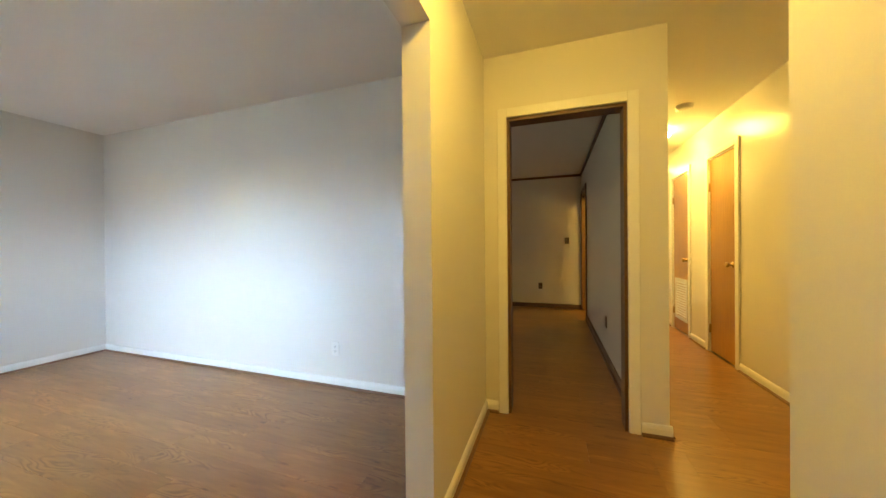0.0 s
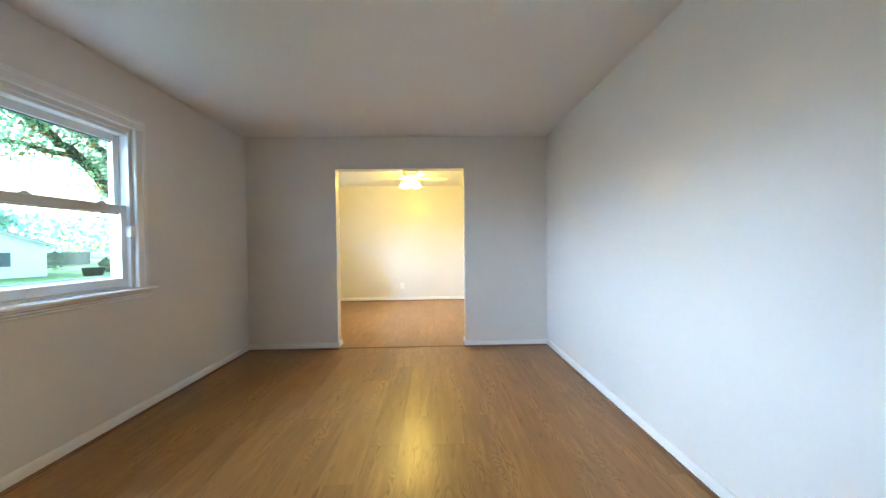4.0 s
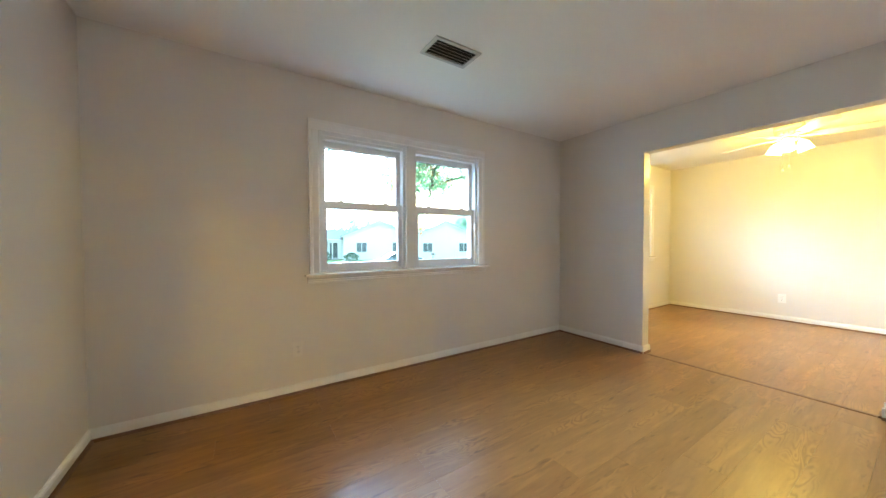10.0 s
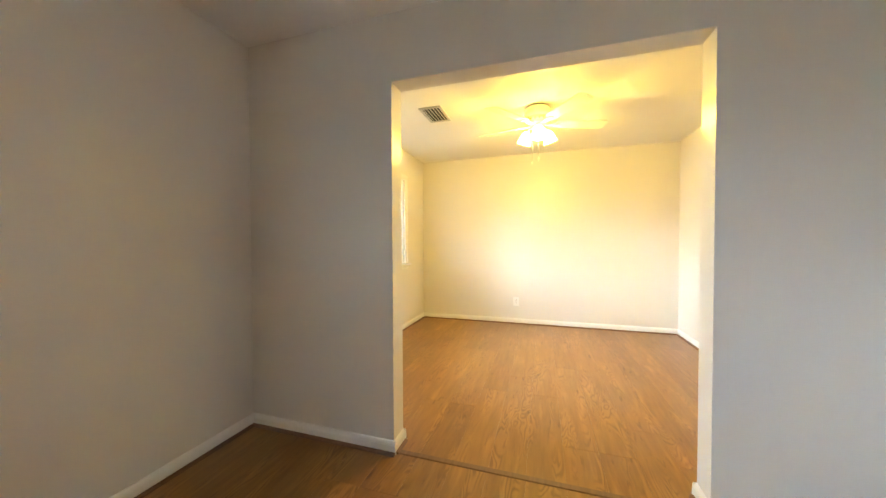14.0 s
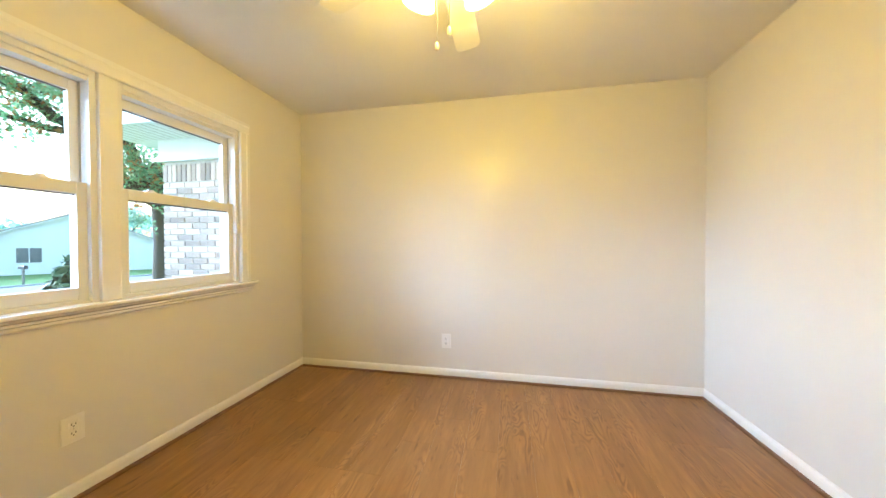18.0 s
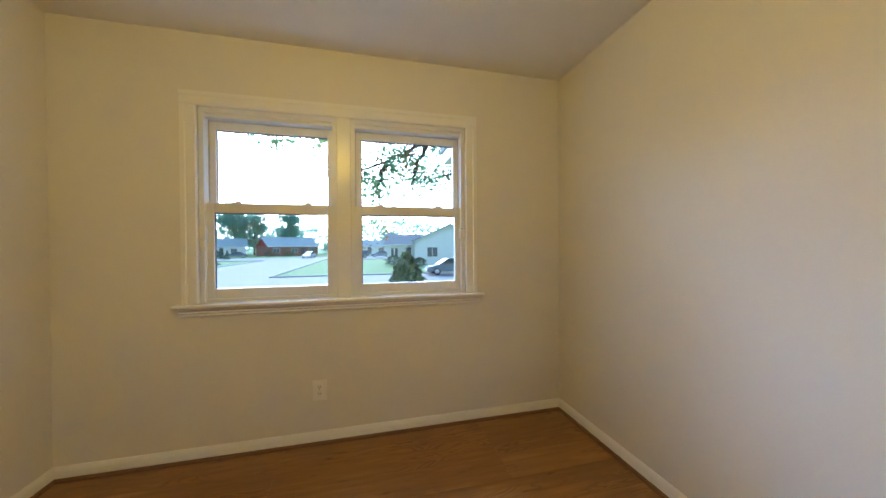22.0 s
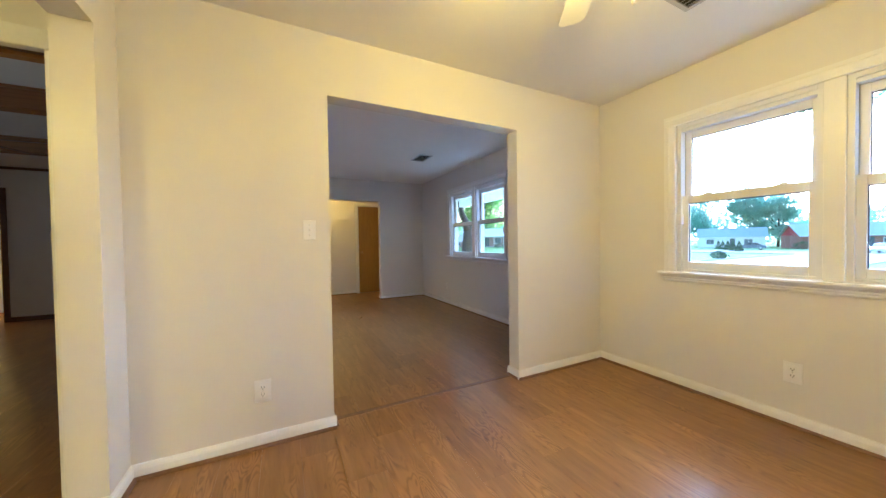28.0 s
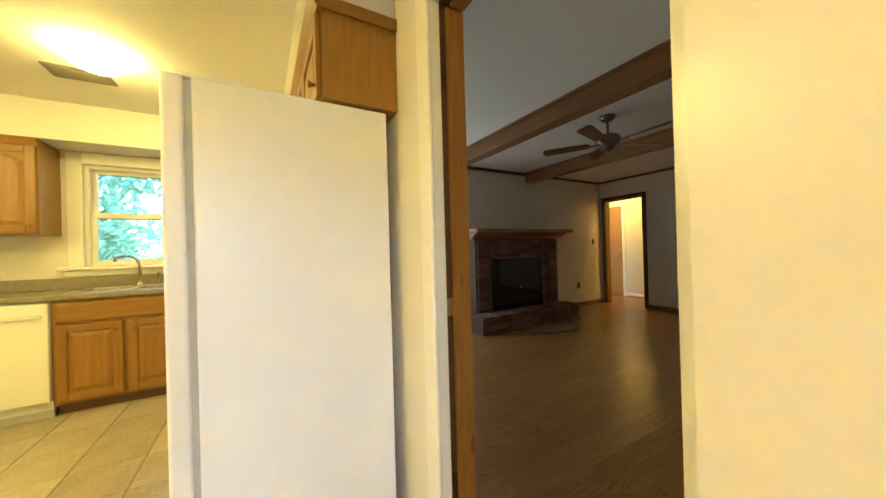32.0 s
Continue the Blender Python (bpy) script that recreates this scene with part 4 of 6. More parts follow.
def ceiling_fan(m, label, body, blade_mat, tips, radius, drop, lamp=None, shades=(), width=0.12, pitch=11):
    fan = thing("ceiling_fan", label, "ceiling fan", m)
    if drop < 0.05:
        prof = [(0, 0), (0.085, 0), (0.10, -0.012), (0.118, -0.03), (0.122, -0.075), (0.115, -0.10), (0.108, -0.105), (0.112, -0.115), (0.105, -0.145), (0.07, -0.16), (0.045, -0.17), (0, -0.172)]
        zb = -0.165
    else:
        prof = [(0, 0), (0.07, 0), (0.072, -0.02), (0.045, -0.05), (0.014, -0.06), (0.014, -drop), (0.05, -drop - 0.01), (0.10, -drop - 0.03), (0.115, -drop - 0.06), (0.11, -drop - 0.10), (0.07, -drop - 0.12), (0.05, -drop - 0.16), (0.02, -drop - 0.175), (0, -drop - 0.18)]
        zb = -drop - 0.105
    part("motor_housing", lathe(bmesh.new(), prof, None, 32), body, fan)
    if drop < 0.05:
        for i in range(18):
            t = 2 * math.pi * i / 18
            part("vent_slot", boxm(-0.004, 0.004, -0.001, 0.002, -0.014, 0.014), SLOT, fan, m=pose(0.1085 * math.cos(t), 0.1085 * math.sin(t), -0.128, 14, 0, math.degrees(t) - 90))
    for t in tips:
        turn = pose(0, 0, zb, 0, 0, t)
        arm = bmesh.new()
        prism(arm, [(0.06, -0.018), (0.17, -0.026), (0.20, -0.03), (0.215, 0.0), (0.20, 0.03), (0.17, 0.026), (0.06, 0.018)], "z", -0.004, 0.002)
        iron = part("blade_arm", arm, body, fan, m=turn)
        part("blade", blade_mesh(0.165, radius, width * 0.82, width), blade_mat, iron, m=pose(0, 0, 0.006, pitch))
    if lamp:
        part("fitter", lathe(bmesh.new(), [(0, -0.165), (0.05, -0.168), (0.055, -0.18), (0.05, -0.20), (0.03, -0.215), (0.012, -0.225), (0, -0.226)], None, 24), body, fan)
        for t in shades:
            turn = pose(0, 0, -0.195, 0, 0, t)
            arm = tube(bmesh.new(), [(0.035, 0, 0.0), (0.07, 0, 0.012), (0.095, 0, 0.006), (0.102, 0, -0.012)], 0.009, 10)
            holder = part("lamp_arm", arm, body, fan, m=turn)
            tul = lathe(bmesh.new(), [(0, 0.0), (0.02, -0.001), (0.03, -0.010), (0.044, -0.032), (0.053, -0.06), (0.057, -0.085), (0.066, -0.118), (0.062, -0.118), (0.051, -0.085), (0.046, -0.06), (0.03, -0.035), (0, -0.03)], pose(0.102, 0, -0.010, 0, -20), 24)
            glassy = part("shade", tul, lamp, holder, "lit frosted tulip glass shade")
            glassy.visible_shadow = False
            part("bulb", lathe(bmesh.new(), [(0, -0.045), (0.013, -0.048), (0.022, -0.062), (0.024, -0.075), (0.019, -0.09), (0.009, -0.098), (0, -0.10)], pose(0.102, 0, -0.010, 0, -20), 16), BULB, holder, "lit lamp bulb").visible_shadow = False
            beam = new("fan_bulb_light", bpy.data.lights.new("fan_bulb_light", "POINT"))
            beam.data.energy, beam.data.color, beam.data.shadow_soft_size = FAN_WATTS, LAMP, 0.03
            beam.matrix_world = m @ turn @ pose(0.128, 0, -0.085)
        for x, y, ln in ((-0.047, 0.03, 0.275), (0.008, -0.01, 0.25)):
            c = part("pull_chain", tube(bmesh.new(), [(x, y, -0.215), (x, y, -0.215 - ln)], 0.0022, 6), NICKEL, fan)
            part("fob", lathe(bmesh.new(), [(0, -0.034), (0.006, -0.032), (0.008, -0.026), (0.008, -0.008), (0.004, 0), (0, 0.001)], pose(x, y, -0.215 - ln), 12), FANWHITE, c)
    return fan


ceiling_fan(pose(1.757, 5.77, H), "white hugger ceiling fan with three lit tulip shades", FANWHITE, FANWHITE, [18 + 72 * k for k in range(5)], 0.635, 0.0, FANLIGHT, (-85, 35, 155), 0.135, -11)
ceiling_fan(pose(5.36, 1.93, H), "dark bronze ceiling fan with brown wooden blades", BRONZE, FANBLADE, [33, 105, 177, 249, 321], 0.62, 0.17, None, (), 0.13)


# ---- flush lamps, detector ----
def dome_light(m, label, shade, r=0.17):
    o = thing("ceiling_light", label, "ceiling light", m)
    part("base", lathe(bmesh.new(), [(0, 0), (r * 0.92, 0), (r * 0.95, -0.012), (r * 0.9, -0.022), (0, -0.024)], None, 32), FANWHITE, o)
    part("shade", lathe(bmesh.new(), [(r * 0.9, -0.020), (r, -0.028), (r * 0.97, -0.05), (r * 0.8, -0.08), (r * 0.5, -0.10), (r * 0.15, -0.108), (0, -0.109)], None, 32), shade, o, "lit frosted glass dome")
    part("finial", lathe(bmesh.new(), [(0, -0.105), (0.008, -0.108), (0.009, -0.118), (0.004, -0.126), (0, -0.127)], None, 12), BRASS, o)
    return o


dome_light(pose(6.20, 5.81, H), "lit frosted dome light on the kitchen ceiling", KLIGHT, 0.14)
dome_light(pose(4.74, 7.50, H), "lit frosted dome light over the breakfast corner", CLIGHT, 0.165)
# Second hall lamp, out of view, added to brighten the hall end and doorway.
dome_light(pose(7.55, -1.70, H), "unseen lit dome light added at the end of the hall", HLIGHT, 0.12)
dome_light(pose(5.55, -1.72, H), "lit frosted dome light on the hall ceiling", HLIGHT, 0.14)
dome_light(pose(2.10, -0.62, H), "lit frosted dome light on the foyer ceiling", FLIGHT, 0.14)
det = thing("smoke_detector", "round white smoke detector on the hall ceiling", "smoke detector", pose(4.80, -1.74, H))
part("base", lathe(bmesh.new(), [(0, 0), (0.07, 0), (0.07, -0.012), (0, -0.013)], None, 28), PLATE, det)
part("cover", lathe(bmesh.new(), [(0.066, -0.012), (0.064, -0.03), (0.05, -0.038), (0.02, -0.04), (0, -0.04)], None, 28), PLATE, det)

# ---- family room: beams and fireplace ----
for y in (2.60, 0.90):
    b = thing("ceiling_beam", "dark stained wooden box beam on the ceiling", "beam", group="ceiling beams")
    part("beam", boxm(W + 0.145, XB - 0.025, y - 0.075, y + 0.075, H - 0.17, H, bevel=0.004), BEAMWOOD, b)
    part("bead", boxm(W + 0.145, XB - 0.025, y - 0.095, y - 0.0755, H - 0.022, H), BEAMWOOD, b)
    part("bead", boxm(W + 0.145, XB - 0.025, y + 0.0755, y + 0.095, H - 0.022, H), BEAMWOOD, b)

FX, FY0, FY1 = 7.17, 0.62, 2.30            # brick front of the fireplace
OY0, OY1, OZ0, OZ1 = 0.99, 1.99, 0.24, 1.02


def fireplace():
    f = thing("fireplace", "dark brick fireplace with wooden mantel and raised hearth", "fireplace")
    core = bmesh.new()
    box(core, FX + 0.012, XB, FY0 + 0.01, OY0, 0, 1.30)
    box(core, FX + 0.012, XB, OY1, FY1 - 0.01, 0, 1.30)
    box(core, FX + 0.012, XB, OY0, OY1, OZ1, 1.30)
    box(core, FX + 0.012, XB, OY0, OY1, 0, OZ0 - 0.03)
    front = part("mortar", core, HEARTHMORTAR, f)
    box_in = bmesh.new()
    box(box_in, XB - 0.06, XB - 0.02, OY0, OY1, OZ0 - 0.03, OZ1)
    part("firebox", box_in, SOOT, f, "sooty black firebox")
    g = part("glass_door", boxm(FX - 0.004, FX + 0.010, OY0 + 0.03, OY1 - 0.03, OZ0 + 0.02, OZ1 - 0.035), BLACKGLASS, f, "smoked glass fire doors")
    for a in ((OY0, OY0 + 0.03, OZ0, OZ1), (OY1 - 0.03, OY1, OZ0, OZ1), (OY0 + 0.03, OY1 - 0.03, OZ1 - 0.035, OZ1), (OY0 + 0.03, OY1 - 0.03, OZ0, OZ0 + 0.02)):
        part("door_frame", boxm(FX - 0.012, FX + 0.012, *a, bevel=0.003), BLACKGLASS, g)
    part("door_trim", boxm(FX - 0.016, FX - 0.012, OY0, OY1, OZ1 - 0.008, OZ1 - 0.002), BRASS, g)
    part("door_knob", lathe(bmesh.new(), [(0, 0), (0.008, 0.002), (0.012, 0.014), (0, 0.022)], pose(FX - 0.004, 1.46, 0.55, 0, -90), 12), BRASS, g)
    mant = part("mantel", boxm(FX - 0.20, XB, 0.44, 2.40, 1.39, 1.44, bevel=0.008), BEAMWOOD, f, "stained wooden mantel shelf")
    part("corbel", prism(bmesh.new(), [(FX - 0.15, 1.389), (XB, 1.389), (XB, 1.30), (FX - 0.02, 1.30), (FX - 0.05, 1.34)], "y", 0.52, 2.36), BEAMWOOD, mant)
    hearth = part("hearth_core", boxm(6.86, FX + 0.01, 0.50, 2.42, 0, 0.185), HEARTHMORTAR, f)
    one = mesh_of("brick", boxm(-0.028, 0.0, -0.097, 0.097, 0, 0.058, bevel=0.004, seg=1), HEARTHBRICK)
    half = mesh_of("brick", boxm(-0.028, 0.0, -0.046, 0.046, 0, 0.058, bevel=0.004, seg=1), HEARTHBRICK)

    def lay(mesh, m, parent):
        ob = new("brick", mesh)
        ob.parent, ob.matrix_basis = parent, m

    for row in range(19):
        z = 0.004 + row * 0.0675
        y = FY0 + (0.10 if row % 2 else 0.20 - 0.103)
        while y < FY1 - 0.05:
            inside = OY0 - 0.04 < y < OY1 + 0.04 and OZ0 - 0.05 < z < OZ1 - 0.02
            if not inside and not (z < 0.2):
                lay(half if OY0 - 0.11 < y < OY0 - 0.03 or OY1 + 0.03 < y < OY1 + 0.11 else one, pose(FX + 0.014 - random.uniform(0, 0.004), y, z, 0, 0, random.uniform(-0.3, 0.3)), front)
            y += 0.2065
    for row in range(3):
        y = 0.60 + (0.1 if row % 2 else 0)
        while y < 2.36:
            lay(one, pose(6.862, y, 0.004 + row * 0.0635), hearth)
            y += 0.2065
    top = mesh_of("brick", boxm(0, 0.30, -0.046, 0.046, 0, 0.05, bevel=0.004, seg=1), HEARTHBRICK)
    for i in range(19):
        lay(top, pose(6.84, 0.555 + i * 0.1015, 0.19 + random.uniform(-0.002, 0.002)), hearth)


fireplace()


# ---- kitchen ----
def arch_panel(x, y0, y1, z0, z1, out, arch):
    """A raised panel in the plane x, proud by out; its top rises to an arch."""
    bm = bmesh.new()
    n = 12

    def outline(d):
        a, b, c, t = y0 + d, y1 - d, z0 + d, z1 - d
        pts = [(a, c), (b, c)]
        for i in range(n + 1):
            k = i / n
            pts.append((b + (a - b) * k, t - arch * (1 - math.sin(math.pi * k)) if arch else t))
        return pts

    o, inner = outline(0), outline(0.028)
    vo = [bm.verts.new((x, *p)) for p in o]
    vi = [bm.verts.new((x - out, *p)) for p in inner]
    k = len(o)
    for i in range(k):
        bm.faces.new((vo[i], vo[(i + 1) % k], vi[(i + 1) % k], vi[i]))
    bm.faces.new(vi)
    bmesh.ops.recalc_face_normals(bm, faces=bm.faces)
    return bm


def cabinet_door(parent, m, w, h, arch=0.0, pull=None):
    """A frame-and-panel door: local x across, z up, its front towards -y."""
    d = part("door", boxm(0, 0.055, -0.02, 0, 0, h, bevel=0.004), OAKCAB, parent, m=m)
    part("stile", boxm(w - 0.055, w, -0.02, 0, 0, h, bevel=0.004), OAKCAB, d)
    part("rail", boxm(0.055, w - 0.055, -0.02, 0, 0, 0.055, bevel=0.004), OAKRAIL, d)
    part("rail", boxm(0.055, w - 0.055, -0.02, 0, h - 0.055, h, bevel=0.004), OAKRAIL, d)
    back = boxm(0.05, w - 0.05, -0.008, -0.002, 0.05, h - 0.05)
    part("panel_field", back, OAKCAB, d)
    p = arch_panel(0, 0.062, w - 0.062, 0.062, h - 0.060, 0.010, arch)
    bmesh.ops.transform(p, matrix=Matrix(((0, 1, 0, 0), (1, 0, 0, -0.008), (0, 0, 1, 0), (0, 0, 0, 1))), verts=p.verts)
    bmesh.ops.recalc_face_normals(p, faces=p.faces)
    part("raised_panel", p, OAKCAB, d)
    if pull:
        part("knob", lathe(bmesh.new(), [(0, 0), (0.007, 0), (0.006, 0.012), (0.014, 0.018), (0.015, 0.024), (0.010, 0.028), (0, 0.029)], pose(pull[0], -0.02, pull[1], 90), 16), OAKCAB, d)
    return d


def fridge():
    f = thing("refrigerator", "white refrigerator standing beside the doorway", "refrigerator", pose(4.705, 4.475, 0))
    part("body", boxm(0, 0.84, 0, 0.655, 0.02, 1.74, bevel=0.008), FRIDGE, f)
    part("gasket", boxm(0.012, 0.828, 0.655, 0.675, 0.06, 1.73), GASKET, f, "grey door gasket")
    for x0, x1, hx in ((0.0, 0.36, 0.325), (0.366, 0.84, 0.40)):
        leaf_of = part("door", boxm(x0, x1, 0.675, 0.735, 0.06, 1.742, bevel=0.012, seg=3), FRIDGE, f)
        part("handle", tube(bmesh.new(), [(hx, 0.735, 0.70), (hx, 0.778, 0.74), (hx, 0.778, 1.36), (hx, 0.735, 1.40)], 0.011, 10), FRIDGE, leaf_of)
    part("hinge_cap", boxm(0.02, 0.09, 0.50, 0.70, 1.7405, 1.76, bevel=0.006), FRIDGE, f, "white hinge cover")
    part("toe_grille", boxm(0.02, 0.82, 0.62, 0.66, 0.02, 0.058), SLOT, f)
    for x in (0.06, 0.78):
        part("foot", lathe(bmesh.new(), [(0, 0), (0.02, 0), (0.02, 0.012), (0.01, 0.022), (0, 0.022)], pose(x, 0.60, 0), 12), SLOT, f)
    for x in (0.06, 0.78):
        part("foot", lathe(bmesh.new(), [(0, 0), (0.02, 0), (0.02, 0.012), (0.01, 0.022), (0, 0.022)], pose(x, 0.05, 0), 12), SLOT, f)


fridge()


def fridge_cabinet():
    c = thing("wall_cabinet", "oak wall cabinet mounted above the refrigerator", "cabinet", pose(4.69, KY, 1.748))
    part("body", boxm(0, 0.90, 0, 0.30, 0, 0.36, bevel=0.002), OAKCAB, c)
    part("crown", prism(bmesh.new(), [(0.0, 0.335), (0.315, 0.335), (0.345, 0.372), (0.345, 0.385), (0.0, 0.385)], "x", -0.012, 0.91), OAKRAIL, c)
    for i in (0, 1):
        cabinet_door(c, pose(0.445 + i * 0.435, 0.301, 0.012, 0, 0, 180), 0.425, 0.315, 0.035, (0.03 if i else 0.395, 0.05))


fridge_cabinet()
setting("wall_soffit", boxm(4.69, XB, KY, KY + 0.33, 2.134, H), PAINT, "off-white soffit above the cabinets", "soffit")
setting("wall_soffit_back", boxm(7.17, XB, KY + 0.33, KEND, 2.131, H), PAINT, "off-white soffit along the kitchen back wall", "soffit")

CF = 6.90                                   # front of the base cabinets


def base_cabinet(y0, y1, label):
    c = thing("base_cabinet", label, "cabinet", pose(CF, y0, 0, 0, 0, 0))
    w = y1 - y0
    part("body", boxm(0, XB - CF - 0.002, 0, w, 0.09, 0.865), OAKCAB, c)
    part("toe_kick", boxm(0.07, 0.10, 0, w, 0, 0.089), DARKTRIMY, c, "dark recessed toe kick")
    n = 2 if w > 0.6 else 1
    dw = (w - 0.05 - 0.03 * (n - 1)) / n
    part("false_front", boxm(-0.02, 0, 0.025, w - 0.025, 0.70, 0.84, bevel=0.006), OAKFRONT, c)
    for i in range(n):
        y = 0.025 + i * (dw + 0.03)
        cabinet_door(c, pose(-0.001, y + dw, 0.115, 0, 0, -90), dw, 0.56, 0.0, (dw - 0.03 if i else 0.03, 0.50))


base_cabinet(5.50, 6.30, "oak sink base cabinet with two raised-panel doors")
base_cabinet(4.80, 5.49, "oak base cabinet beside the sink cabinet")
base_cabinet(6.92, 7.60, "oak base cabinet beyond the dishwasher")


def dishwasher():
    d = thing("dishwasher", "white built-in dishwasher under the counter", "dishwasher", pose(CF, 6.305, 0))
    part("tub", boxm(0.02, 0.55, 0.0, 0.61, 0.06, 0.86), FRIDGE, d)
    part("door", boxm(-0.03, 0.018, 0.003, 0.607, 0.13, 0.85, bevel=0.006), FRIDGE, d)
    part("control_panel", boxm(-0.035, -0.031, 0.01, 0.60, 0.77, 0.845, bevel=0.001), PLATE, d)
    part("handle", boxm(-0.05, -0.031, 0.03, 0.58, 0.745, 0.768, bevel=0.006), FRIDGE, d)
    part("kick_plate", boxm(0.03, 0.05, 0.003, 0.607, 0.0, 0.058), VENTGREY, d, "grey kick plate")


dishwasher()
ct = thing("countertop", "speckled grey-brown laminate countertop with sink", "countertop", pose(0, 0, 0))
bm = bmesh.new()
box(bm, CF - 0.03, CF + 0.08, 4.80, 7.60, 0.866, 0.904, bevel=0.006)
box(bm, CF + 0.0801, XB, 4.80, 5.55, 0.866, 0.904)
box(bm, CF + 0.0801, XB, 6.25, 7.60, 0.866, 0.904)
box(bm, XB - 0.12, XB, 5.5501, 6.2499, 0.866, 0.904)
part("top", bm, COUNTER, ct)
part("backsplash", boxm(XB - 0.02, XB, 4.80, 7.60, 0.9045, 1.005, bevel=0.004), COUNTER, ct)
sk = thing("kitchen_sink", "stainless drop-in kitchen sink with chrome faucet", "sink", pose(0, 0, 0))
bm = bmesh.new()
for a in ((CF + 0.065, CF + 0.10, 5.53, 6.27), (XB - 0.15, XB - 0.09, 5.53, 6.27), (CF + 0.10, XB - 0.15, 5.53, 5.57), (CF + 0.10, XB - 0.15, 6.23, 6.27), (CF + 0.10, XB - 0.15, 5.88, 5.92)):
    box(bm, *a, 0.9045, 0.910, bevel=0.002)
part("rim", bm, STEEL, sk)
for y0, y1 in ((5.57, 5.88), (5.92, 6.23)):
    bm = boxm(CF + 0.10, XB - 0.15, y0, y1, 0.72, 0.9044)
    top = max(bm.faces, key=lambda f: f.calc_center_median().z)
    bm.faces.remove(top)
    part("basin", bm, STEEL, sk)
fa = part("faucet", tube(bmesh.new(), [(XB - 0.12, 5.93, 0.91), (XB - 0.12, 5.93, 1.10), (XB - 0.135, 5.945, 1.15), (XB - 0.18, 5.97, 1.18), (XB - 0.24, 6.01, 1.185), (XB - 0.29, 6.045, 1.165), (XB - 0.30, 6.05, 1.14)], 0.013, 12), CHROME, sk, "arched chrome faucet")
part("faucet_base", lathe(bmesh.new(), [(0, 0.91), (0.028, 0.91), (0.026, 0.925), (0.016, 0.94), (0, 0.94)], pose(XB - 0.12, 5.93, 0), 16), CHROME, fa)
part("lever", tube(bmesh.new(), [(XB - 0.12, 5.80, 0.91), (XB - 0.12, 5.80, 1.0), (XB - 0.15, 5.79, 1.03)], 0.010, 10), CHROME, fa)


def wall_cabinet(y0, y1, label):
    c = thing("wall_cabinet", label, "cabinet", pose(7.19, y0, 1.37))
    w = y1 - y0
    part("body", boxm(0, XB - 7.19, 0, w, 0, 0.755, bevel=0.002), OAKCAB, c)
    part("crown", prism(bmesh.new(), [(0.0, 0.70), (-0.01, 0.70), (-0.03, 0.745), (-0.03, 0.758), (0.0, 0.758)], "y", 0, w), OAKCAB, c)
    n = max(1, round(w / 0.42))
    dw = (w - 0.02 - 0.02 * (n - 1)) / n
    for i in range(n):
        cabinet_door(c, pose(-0.001, 0.01 + i * (dw + 0.02) + dw, 0.012, 0, 0, -90), dw, 0.68, 0.05, (dw - 0.03, 0.06))


wall_cabinet(6.465, 7.30, "oak wall cabinet with arched panel doors")


# ---- small loose things ----
rug = thing("hearth_rug", "half-round tan hearth rug before the fireplace", "rug", pose(6.83, 1.33, 0))
outline = [(-0.42 * math.sin(math.pi * i / 24), 0.52 * math.cos(math.pi * i / 24)) for i in range(25)]
part("rug_top", prism(bmesh.new(), outline, "z", 0.001, 0.011), RUGPILE, rug)
edge = [(-0.43 * math.sin(math.pi * i / 24), 0.53 * math.cos(math.pi * i / 24), 0.008) for i in range(25)]
part("binding", tube(bmesh.new(), edge, 0.006, 6), RUGEDGE, rug, "darker bound edge")
leaf = thing("dry_leaf", "small curled brown dry leaf on the floor", "leaf", pose(1.711, 1.533, 0.001, 0, 0, 40))
lb = bmesh.new()
rows = []
for i in range(7):
    k = i / 6
    w = 0.013 * math.sin(math.pi * (0.08 + 0.9 * k)) * (1.25 if i % 2 else 0.8)
    z = 0.004 + 0.012 * (2 * k - 1) ** 2
    rows.append([lb.verts.new((-0.03 + 0.055 * k, s * w, z + 0.006 * abs(s))) for s in (-1, 0, 1)])
for a, b in zip(rows, rows[1:]):
    for j in (0, 1):
        lb.faces.new((a[j], a[j + 1], b[j + 1], b[j]))
part("blade", lb, DRYLEAF, leaf)
part("stalk", tube(bmesh.new(), [(0.024, 0, 0.014), (0.035, 0.003, 0.006), (0.045, 0.008, 0.002)], 0.0012, 6), DRYLEAF, leaf)


# ---- outdoors ----
G = -1.25
setting("ground", boxm(-900, 900, -900, 900, G - 0.05, G), GRASS, "mown green lawn", "lawn")


def lawn_rise(x, y, high, reach, steep):
    """Low swell of the lawn; steep: shorter reach on the side of the street."""
    bm = bmesh.new()
    n, rings = 40, 14
    grid = []
    for r in range(rings + 1):
        u = r / rings
        z = high * (1 - u * u * (3 - 2 * u)) - 0.04 * u
        grid.append([bm.verts.new((x + math.cos(2 * math.pi * k / n) * u * (steep if math.cos(2 * math.pi * k / n) > 0 else reach),
                                   y + math.sin(2 * math.pi * k / n) * u * reach, G + z)) for k in range(n)])
    for a, b in zip(grid, grid[1:]):
        for k in range(n):
            bm.faces.new((a[k], b[k], b[(k + 1) % n], a[(k + 1) % n]))
    bmesh.ops.remove_doubles(bm, verts=bm.verts, dist=0.001)
    return bm


